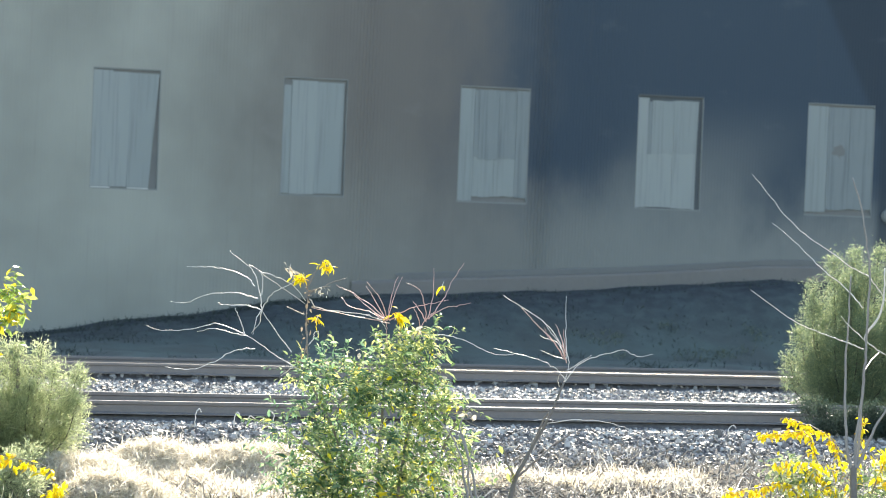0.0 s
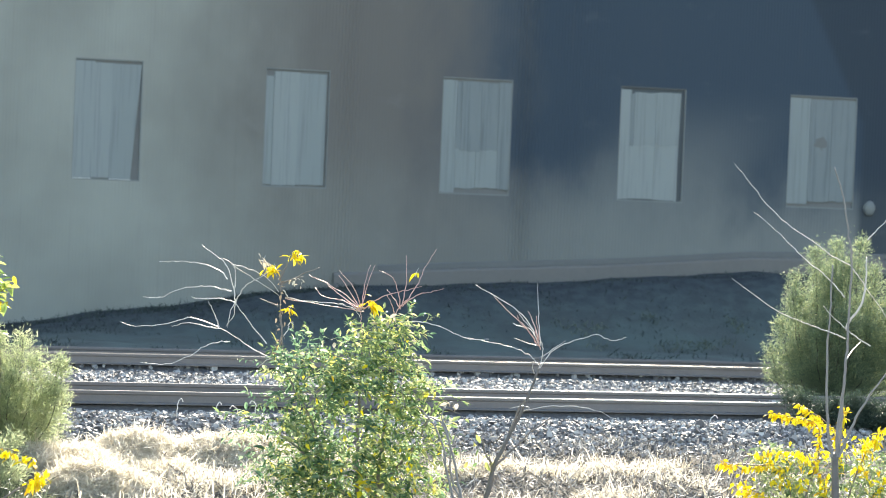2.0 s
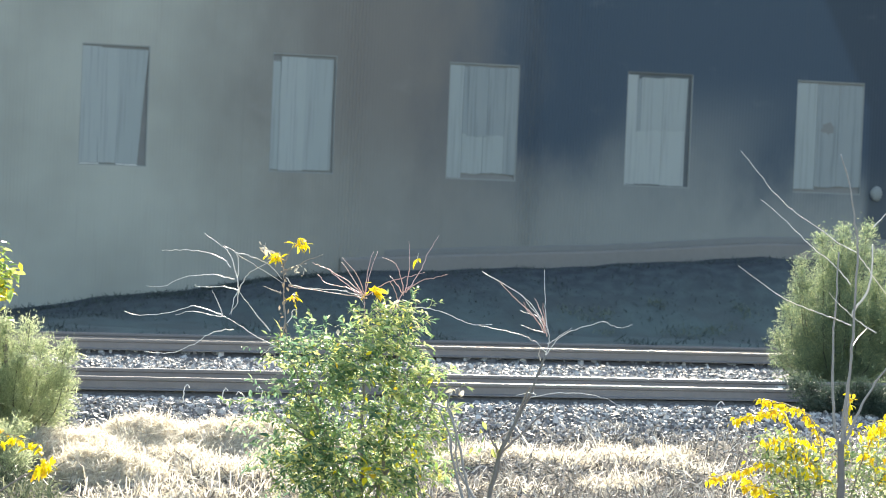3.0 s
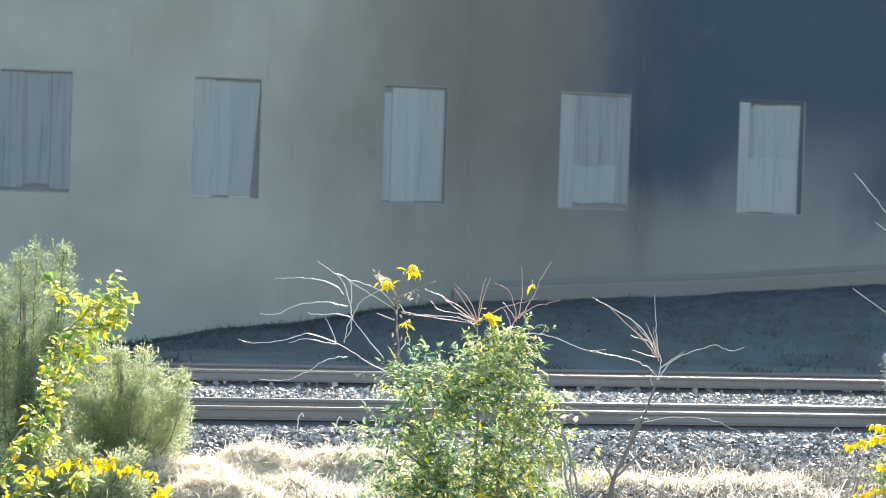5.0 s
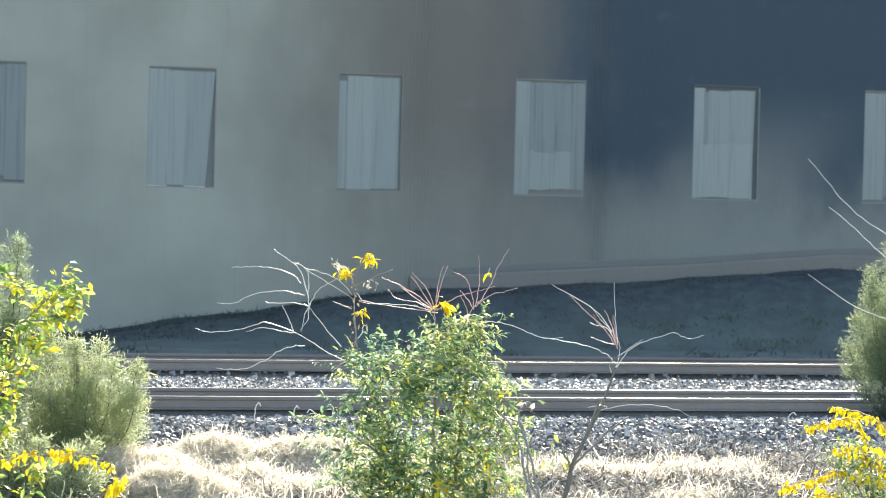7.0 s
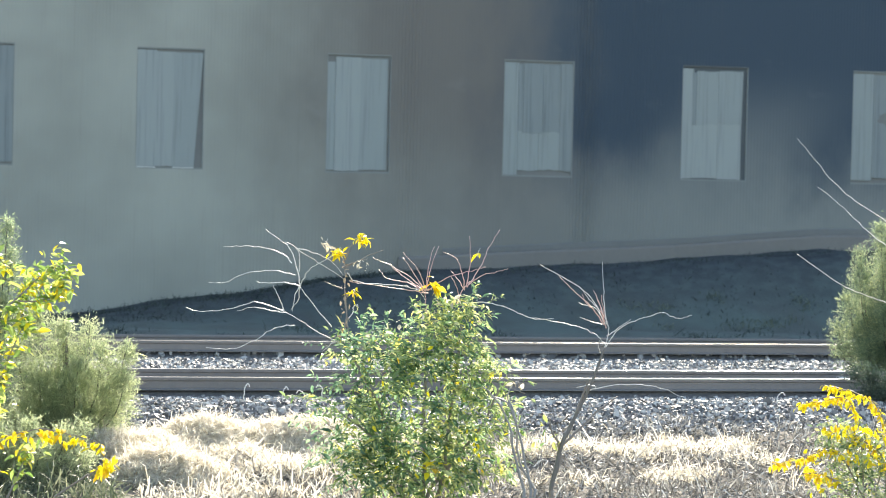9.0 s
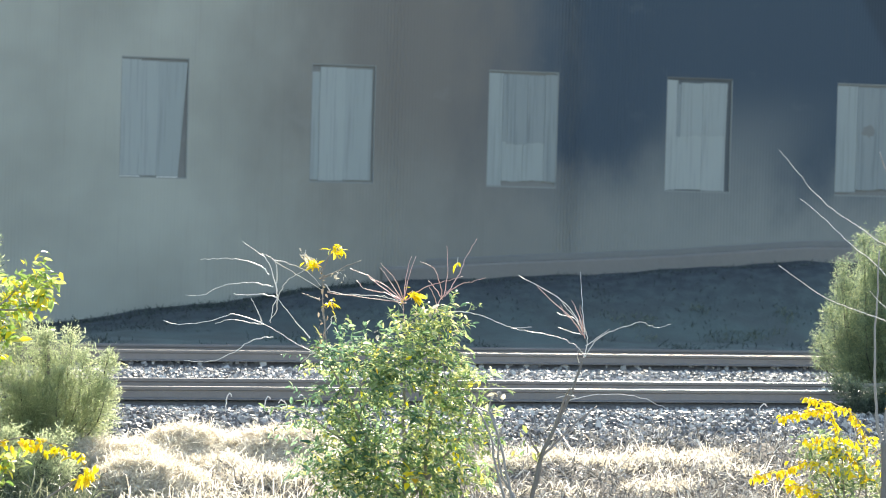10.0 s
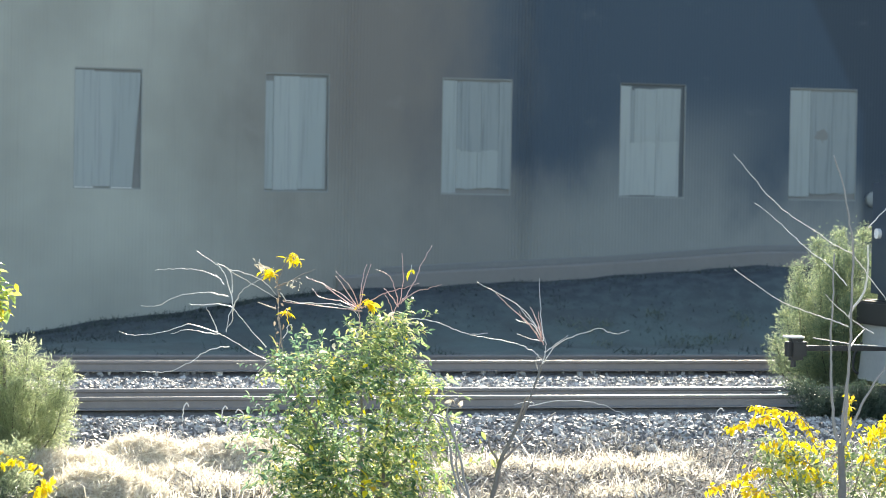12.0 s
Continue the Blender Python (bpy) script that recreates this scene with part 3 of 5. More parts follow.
# ---- dry grass ----
def build_grass():
    rng = np.random.default_rng(9)

    def patch(name, n, place, long_, mat, label, lean=0.5, broad=1.0):
        x, y, *lift = place(n)
        z = ground_z(x, y) - 0.01 + (lift[0] if lift else 0.0)
        s = long_ * rng.lognormal(0, 0.3, n)
        wide = broad * rng.uniform(0.3, 0.7, n)
        v, t = strewn(BLADE_V, BLADE_T, np.stack([x, y, z], 1), turns(n, rng, lean), np.stack([s, wide * 1.0, s], 1))
        tagged(soup(name, v, t, mat, None, label), category="grass", kind="stuff")

    def mound(cx, cy, r, high, squash=0.7):
        def put(n):
            a, d = rng.uniform(0, 2 * math.pi, n), r * np.sqrt(rng.random(n))
            # a dome of matted grass, its blades rooted all through it
            lumps = 0.72 + 0.2 * np.sin(9 * a + 7 * d + 5 * cx) + 0.16 * np.sin(17 * d + 3 * a)
            dome = high * lumps * (1 - (d / r) ** 2) ** 0.8 * (1 - 0.6 * rng.random(n) ** 2)
            return cx + d * np.cos(a), cy + squash * d * np.sin(a), dome
        return put

    def strip(x0, x1, y0, y1):
        return lambda n: (rng.uniform(x0, x1, n), rng.uniform(y0, y1, n))

    def clumps(x0, x1, y0, y1, count, r):
        cx, cy = rng.uniform(x0, x1, count), rng.uniform(y0, y1, count)
        def put(n):
            k = rng.integers(0, count, n)
            return cx[k] + rng.normal(0, r, n), cy[k] + rng.normal(0, r, n)
        return put

    for cx, cy, r, n in GRASS_MOUNDS:
        patch("dry_grass", int(n * 3.6), mound(cx, cy, r, 0.32 if n > 4000 else 0.11), 0.125, STRAW, "mound of pale dry grass beside the ballast", 1.6, 0.62)
    patch("dry_grass", 4200, strip(5.0, 8.5, 31.5, 35.9), 0.2, STRAW, "thin pale dry grass on the verge", 0.9)
    patch("dry_grass", 1700, clumps(8.5, 16.5, 32.2, 35.0, 22, 0.2), 0.2, STRAW, "straggling clumps of pale dry grass", 0.9)
    patch("dead_stalks", 26000, strip(6.5, 17.5, 31.0, 36.3), 0.15, STALK, "matted grey dead stalks on the verge", 1.5, 1.15)
    patch("dead_stalks", 7000, strip(5.0, 9.0, 31.0, 34.6), 0.14, STALK, "matted grey dead stalks on the verge", 1.4, 1.1)
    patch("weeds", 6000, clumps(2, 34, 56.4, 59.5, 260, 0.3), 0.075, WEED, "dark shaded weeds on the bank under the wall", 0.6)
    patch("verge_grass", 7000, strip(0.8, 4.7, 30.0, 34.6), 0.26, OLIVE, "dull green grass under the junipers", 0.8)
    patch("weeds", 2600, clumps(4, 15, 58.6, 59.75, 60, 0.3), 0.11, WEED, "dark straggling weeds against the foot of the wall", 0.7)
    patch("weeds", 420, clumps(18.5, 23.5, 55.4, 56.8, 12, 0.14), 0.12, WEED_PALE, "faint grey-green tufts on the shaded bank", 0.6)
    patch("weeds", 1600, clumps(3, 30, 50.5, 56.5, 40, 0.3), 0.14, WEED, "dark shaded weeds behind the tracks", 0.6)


GRASS_MOUNDS = [(5.2, 34.5, 0.95, 9000), (5.5, 33.2, 0.7, 6200), (6.3, 35.1, 0.7, 5200), (7.45, 35.1, 0.8, 7000), (7.9, 34.3, 0.5, 2400), (6.6, 34.3, 0.5, 900), (6.9, 33.2, 0.5, 700), (9.3, 34.9, 0.55, 1500), (10.2, 34.2, 0.45, 300), (10.9, 34.7, 0.5, 560), (11.7, 34.5, 0.4, 330), (12.6, 34.6, 0.5, 420), (13.3, 34.9, 0.4, 260), (11.9, 33.0, 0.5, 260)]


# ---- plants ----
def leaves_on(places, rng, size, droop=0.6, mats=None, wide=0.95):
    n = len(places)
    s = size * rng.lognormal(0, 0.25, n)
    return strewn(LEAF_V, LEAF_T, places, turns(n, rng, droop) if mats is None else mats, np.stack([s * wide, s, s], 1))


def blob(rng, n, centre, radii, shell=0.55):
    """Points in an ellipsoid, denser towards its skin, with clumps."""
    d = rng.normal(size=(n, 3))
    d /= np.linalg.norm(d, axis=1)[:, None]
    r = shell + (1 - shell) * rng.random(n) ** 0.6
    lump = 1 + 0.17 * np.sin(d[:, 0] * 7 + 3 * d[:, 2]) + 0.14 * np.sin(d[:, 2] * 9 - 4 * d[:, 1]) + rng.normal(0, 0.06, n)
    return np.array(centre) + d * (r * lump)[:, None] * np.array(radii)


def facing(way, rng):
    """Matrices that turn +Y along each way, with a random roll."""
    way = way / (np.linalg.norm(way, axis=1)[:, None] + 1e-9)
    side = np.cross(way, rng.normal(size=way.shape) * 0.5 + (0, 0, 1))
    side /= np.linalg.norm(side, axis=1)[:, None] + 1e-9
    return np.stack([side, way, np.cross(side, way)], 2)


def sprigs(rng, n, centre, radii, leaves=11, size=0.085):
    """Leafy shoots that grow outwards and up from inside a lobe, their leaves in two drooping rows."""
    start = blob(rng, n, centre, np.asarray(radii) * 0.85, 0.35)
    out = (start - centre) / radii
    way = out / (np.linalg.norm(out, axis=1)[:, None] + 1e-9) + (0, 0, 0.55) + rng.normal(0, 0.35, (n, 3))
    way /= np.linalg.norm(way, axis=1)[:, None]
    long_ = rng.uniform(0.16, 0.42, n)
    places, ways = [], []
    for k in range(leaves):
        f = (k + 1) / leaves
        droop = np.array((0, 0, -0.10)) * f * f
        places.append(start + way * (long_ * f)[:, None] + droop)
        side = np.cross(way, (0.2, 0.3, 1.0)) * (1 if k % 2 else -1)
        ways.append(way * 0.6 + side + rng.normal(0, 0.4, (n, 3)) + (0, 0, -0.35))
    places, ways = np.concatenate(places), np.concatenate(ways)
    return leaves_on(places, rng, size, 0, facing(ways, rng), 0.72)


def leaf_mesh(material):
    me = bpy.data.meshes.new("leaf")
    me.from_pydata([tuple(v) for v in LEAF_V], [], [tuple(int(i) for i in t) for t in LEAF_T])
    me.materials.append(material)
    return me


def single_leaves(parent, mesh, places, rng, size, hang=True):
    """Leaves that can be told apart, each an object on one mesh."""
    for p in places:
        turn = Euler((rng.normal(-0.9 if hang else 0, 0.5), rng.normal(0, 0.5), rng.uniform(0, 6.28)))
        s = size * rng.uniform(0.75, 1.25)
        shared("leaf", mesh, Matrix.LocRotScale(Vector([float(c) for c in p]), turn, (s, s, s)), parent)


def deep(points, rng, spread=0.25):
    """Knots (across, up) in metres with a drift in depth."""
    out, drift = [], rng.normal(0, spread)
    for i, (x, z) in enumerate(points):
        out.append((x, drift * i / max(1, len(points) - 1), z))
    return out


def twigs(parent, name, lines, r0, r1, mat, rng, label="", each=True):
    for knots in lines:
        v, t = limb(deep(knots, rng), r0, r1, 5, rng, 0.004)
        soup(name, v, t, mat, parent, label, True)


def stems_to_ground(parent, starts, r, mat, deep_to=-0.08):
    """The woody feet of a plant: from the ground, close together, to where its branches begin."""
    rng = np.random.default_rng(len(starts) + 70)
    for x, z in starts:
        v, t = limb([(x * 0.35, 0.02, deep_to), (x * 0.6, 0.02, z * 0.45), (x, 0.0, z + 0.02)], r * 1.25, r, 6, rng, 0.004)
        soup("stem", v, t, mat, parent, "", True)


def build_middle_bush():
    """Leafy bush with bare and yellowing shoots standing out of its top."""
    rng = np.random.default_rng(21)
    bush = empty("bush", pose(7.81, 29.95, -0.85, 0, 0, -16.2), "leafy green bush with yellowing leaves and bare shoots", "bush")
    for knots in ([(0.011, 0.462), (-0.017, 1.338), (-0.023, 2.34)], [(-0.239, 0.457), (-0.505, 1.329), (-0.944, 2.041)], [(0.199, 0.465), (0.304, 1.594), (0.353, 2.346)], [(0.011, 0.462), (-0.499, 0.954), (-1.006, 1.32)], [(0.074, 0.463), (0.564, 1.098), (0.805, 1.603)]):
        v, t = limb([(x, 0.02, z) for x, z in knots], 0.022, 0.010, 6, rng, 0.008)
        soup("stem", v, t, BARK, bush, "", True)
    stems_to_ground(bush, ((0.011, 0.462), (-0.239, 0.457), (0.199, 0.465), (0.074, 0.463)), 0.022, BARK)
    pale = [[(-0.956, 2.022), (-1.272, 2.179), (-1.526, 2.331), (-1.62, 2.374)],
            [(-1.085, 2.22), (-1.277, 2.442), (-1.45, 2.658)],
            [(-1.62, 2.374), (-1.841, 2.445), (-1.966, 2.455), (-2.215, 2.375), (-2.528, 2.339), (-2.685, 2.38)],
            [(-1.601, 2.361), (-1.777, 2.371), (-1.965, 2.392), (-2.152, 2.345)],
            [(-1.62, 2.374), (-1.686, 2.529), (-1.744, 2.653)],
            [(-1.45, 2.652), (-1.626, 2.687), (-1.876, 2.676), (-1.939, 2.694)],
            [(-1.509, 2.776), (-1.628, 2.799), (-1.848, 2.814), (-2.097, 2.76), (-2.283, 2.662), (-2.471, 2.659)],
            [(-1.45, 2.658), (-1.51, 2.877), (-1.589, 3.063), (-1.697, 3.149), (-1.874, 3.265)],
            [(-1.561, 2.907), (-1.663, 2.999), (-1.852, 3.052), (-2.103, 3.066), (-2.353, 3.043)]]
    twigs(bush, "twig", pale, 0.0072, 0.003, TWIG, rng, "pale dry twig")
    pale = [[(-1.472, 2.815), (-1.475, 3.002), (-1.527, 3.095), (-1.634, 3.144)],
            [(-1.527, 3.077), (-1.287, 3.018), (-1.13, 2.946), (-0.989, 2.792)],
            [(-1.508, 3.064), (-1.286, 2.912), (-1.019, 2.729)],
            [(-1.45, 2.658), (-1.378, 2.816), (-1.254, 2.912), (-1.087, 3.028)],
            [(-1.45, 2.658), (-1.479, 2.501), (-1.558, 2.375)],
            [(-1.492, 2.219), (-1.711, 2.184), (-1.897, 2.056), (-2.145, 1.957), (-2.409, 1.971)],
            [(-1.02, 2.071), (-1.112, 1.995), (-1.205, 1.911)],
            [(-1.456, 2.658), (-1.499, 2.564), (-1.526, 2.375)],
            [(-0.939, 2.824), (-0.844, 2.732), (-0.53, 2.706), (-0.279, 2.692), (-0.141, 2.638), (-0.064, 2.539)],
            [(-0.899, 2.324), (-0.856, 2.387), (-0.851, 2.45), (-0.814, 2.47), (-0.807, 2.426), (-0.838, 2.388)]]
    twigs(bush, "twig", pale, 0.0072, 0.003, TWIG, rng, "pale dry twig")
    for knots in ([(-0.956, 2.01), (-0.93, 2.323), (-0.954, 2.573), (-0.984, 2.886), (-1.024, 3.011)], [(-0.954, 2.573), (-0.897, 2.199), (-0.882, 2.074)], [(-0.986, 2.949), (-0.943, 3.012), (-0.913, 3.106), (-0.852, 3.189)], [(-0.984, 2.886), (-0.848, 2.951), (-0.723, 2.985)], [(-0.98, 2.648), (-1.094, 2.684), (-1.188, 2.72)], [(-0.972, 2.874), (-0.786, 2.984), (-0.55, 3.094)]):
        v, t = limb(deep(knots, rng, 0.1), 0.009, 0.004, 5, rng, 0.004)
        soup("shoot", v, t, BARK, bush, "", True)
    red = [[(-0.023, 2.34), (-0.051, 2.527), (-0.066, 2.665)],
            [(-0.066, 2.665), (-0.188, 2.838), (-0.335, 3.023)],
            [(-0.053, 2.665), (-0.282, 2.836), (-0.535, 2.957), (-0.661, 3.005)],
            [(-0.066, 2.665), (-0.218, 2.743), (-0.408, 2.865), (-0.484, 2.933)],
            [(-0.078, 2.652), (-0.28, 2.742), (-0.5, 2.769), (-0.608, 2.861)],
            [(-0.054, 2.677), (-0.02, 2.903), (0.057, 3.155)],
            [(-0.054, 2.677), (-0.034, 2.966), (0.013, 3.154)],
            [(-0.041, 2.665), (0.157, 2.813), (0.344, 2.879), (0.593, 2.958)]]
    twigs(bush, "twig", red, 0.0064, 0.003, TWIG_RED, rng, "thin reddish twig")
    red = [[(-0.054, 2.677), (-0.158, 2.901), (-0.318, 3.086)],
            [(0.287, 2.533), (0.347, 2.691), (0.42, 2.786)],
            [(0.372, 2.71), (0.344, 2.847), (0.266, 3.034), (0.114, 3.106)],
            [(0.384, 2.723), (0.417, 2.974), (0.399, 3.287)],
            [(0.396, 2.723), (0.53, 2.945), (0.62, 3.165), (0.729, 3.368)],
            [(0.421, 2.755), (0.563, 2.87), (0.688, 2.904), (0.843, 2.956)],
            [(0.372, 2.691), (0.282, 2.815), (0.205, 2.895)],
            [(0.317, 2.596), (0.284, 2.721), (0.219, 2.845)],
            [(-0.028, 2.64), (-0.404, 2.677), (-0.906, 2.731)]]
    twigs(bush, "twig", red, 0.0064, 0.003, TWIG_RED, rng, "thin reddish twig")
    twigs(bush, "twig", [[(0.287, 2.533), (0.537, 2.563), (0.725, 2.554), (0.977, 2.47), (1.166, 2.411), (1.366, 2.427)], [(-0.029, 2.684), (-0.154, 2.663), (-0.311, 2.679)]], 0.0065, 0.0035, TWIG, rng, "pale dry twig")
    twigs(bush, "twig", [[(0.33, 2.246), (0.39, 2.034), (0.491, 1.648)], [(0.362, 1.846), (0.615, 1.725), (0.78, 1.578)], [(0.645, 1.788), (0.867, 1.654), (1.094, 1.558)], [(-0.875, 0.978), (-0.977, 1.07), (-1.104, 1.168)]], 0.007, 0.0035, BARK, rng)
    # foliage: an irregular column of lobes
    lobes = [(-0.003, 1.276, 150, 150, 1750), (-0.516, 1.924, 85, 60, 620), (0.293, 2.22, 52, 55, 420), (-0.017, 2.027, 75, 60, 420), (-0.70, 0.98, 72, 90, 600), (-0.42, 0.68, 95, 60, 520), (-1.08, 1.36, 26, 20, 120), (-0.86, 1.95, 40, 18, 110), (0.562, 1.16, 75, 110, 620), (0.007, 0.712, 170, 80, 900), (0.383, 2.41, 35, 25, 150), (0.708, 1.789, 32, 30, 90)]
    unit = 0.00626
    pieces = {True: [], False: []}
    for x, z, rx, rz, n in lobes:
        radii = np.array((rx, min(rx, 110), rz)) * unit
        for dark in (True, False):
            # bush shading put into leaf colour: deeper green left, yellower towards open ground
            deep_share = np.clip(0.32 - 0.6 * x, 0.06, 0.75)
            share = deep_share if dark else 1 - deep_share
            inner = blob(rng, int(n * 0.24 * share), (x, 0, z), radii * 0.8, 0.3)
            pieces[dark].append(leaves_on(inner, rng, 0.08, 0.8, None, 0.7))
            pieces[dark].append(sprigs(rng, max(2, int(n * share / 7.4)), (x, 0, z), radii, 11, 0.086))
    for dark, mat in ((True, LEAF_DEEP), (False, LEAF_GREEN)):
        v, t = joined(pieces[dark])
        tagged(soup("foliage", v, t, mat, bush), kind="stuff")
    front = []
    for x, z, rx, rz, n in lobes:
        pts = blob(rng, max(6, n // 26), (x, 0, z), (rx * unit, min(rx, 110) * unit, rz * unit), 0.95)
        front += [p for p in pts if p[1] < 0.1]
    single_leaves(bush, leaf_mesh(LEAF_GREEN), front, rng, 0.075)
    yellow = leaf_mesh(LEAF_YELLOW)
    fallen = [(x, -0.78, z) for x, z in ([(0.005, 0.825), (0.098, 0.852), (0.131, 0.777), (0.069, 0.738), (-0.045, 0.799), (0.18, 0.828), (0.043, 0.788)])]
    single_leaves(bush, yellow, fallen, rng, 0.17, False)
    spots = [(x + rng.normal(0, 0.02), -0.62 + rng.normal(0, 0.1), z) for x, z in ([(-0.27, 2.179), (-0.244, 2.135), (-0.611, 1.953), (0.076, 2.091), (0.353, 2.346), (0.447, 2.373), (-0.136, 1.711), (0.082, 1.778), (-0.385, 1.582), (0.307, 1.438), (-0.186, 0.959), (0.379, 0.907), (0.089, 1.34), (-0.501, 1.079), (0.564, 1.098), (0.659, 1.006), (0.467, 1.221), (0.32, 0.718), (-0.245, 0.77), (-0.597, 1.202), (-0.329, 1.959), (-0.009, 1.589), (0.187, 1.154), (-0.371, 0.831), (-0.118, 0.71), (0.632, 0.786), (0.396, 1.721), (-0.481, 1.705), (0.533, 1.079), (0.596, 1.061), (0.64, 1.024), (0.565, 1.004), (0.616, 0.974)])]
    single_leaves(bush, yellow, spots, rng, 0.07)
    turning = [(x, y, z) for x, y, z in blob(rng, 260, (0.25, 0, 1.15), (0.75, 0.62, 0.75), 0.9) if y < 0.0]
    single_leaves(bush, leaf_mesh(LEAF_LIME), turning, rng, 0.075)
    # dried leaves hang along the tall shoot, pale leaves paint glints on the crest
    dried = [(-0.95 + rng.normal(0, 0.025), rng.normal(0, 0.03), z) for z in np.linspace(2.1, 2.95, 30)]
    single_leaves(bush, leaf_mesh(LEAF_BROWN), dried, rng, 0.06)
    crest = [(x + rng.normal(0, 0.05), -0.2 + rng.normal(0, 0.08), z + rng.normal(0, 0.03)) for x, z in ((0.15, 2.56), (0.22, 2.6), (0.3, 2.56), (0.42, 2.52), (0.5, 2.46), (0.56, 2.36), (-0.06, 2.44), (0.6, 2.2), (0.58, 2.05), (-0.3, 2.3), (-0.62, 2.2), (-0.75, 2.12)) for _ in range(2)]
    single_leaves(bush, leaf_mesh(LEAF_PALE), crest, rng, 0.085, False)
    # clusters that stir in the wind
    for i, (spot, count, size, mat) in enumerate(((([(-1.05, 3.06)])[0], 26, 0.11, LEAF_YELLOW), (([(-0.809, 3.221)])[0], 30, 0.11, LEAF_YELLOW), (([(-0.854, 2.619)])[0], 12, 0.11, LEAF_YELLOW), (([(0.021, 2.729)])[0], 18, 0.14, LEAF_YELLOW), (([(0.508, 3.113)])[0], 2, 0.12, LEAF_YELLOW), (([(-1.183, 3.145)])[0], 11, 0.11, LEAF_PALE), (([(-0.816, 2.92)])[0], 9, 0.07, LEAF_PALE))):
        v, t = limb([(0, 0, -0.05), (0.005, 0, 0.0), (0.02, 0, 0.05)], 0.005, 0.003, 5)
        ob = soup("leaf_cluster", v, t, TWIG, bush, "limp yellow leaf cluster" if mat is LEAF_YELLOW else "limp withered leaf cluster", True)
        mesh = leaf_mesh(mat)
        for _ in range(count):
            turn = Euler((rng.normal(-0.7, 0.4), rng.normal(0, 0.5), rng.normal(-1.5, 0.6) + (3.0 if rng.random() < 0.3 else 0)))
            k = size * rng.uniform(0.7, 1.25)
            at = Vector([float(c) for c in rng.normal(0, 1, 3) * ((0.03, 0.04, 0.028) if i in (2, 3) else (0.038, 0.04, 0.036) if count > 2 else (0.004, 0.004, 0.004))])
            shared("leaf", mesh, Matrix.LocRotScale(at, turn, (k * 0.85, k, k)), ob)
        ob.matrix_basis = pose(spot[0], -0.03, spot[1])
        STIRRING.append((ob, spot[0], -0.03, spot[1], 0.8 * i, 9.0))
    return bush


STIRRING, SWINGING = [], []


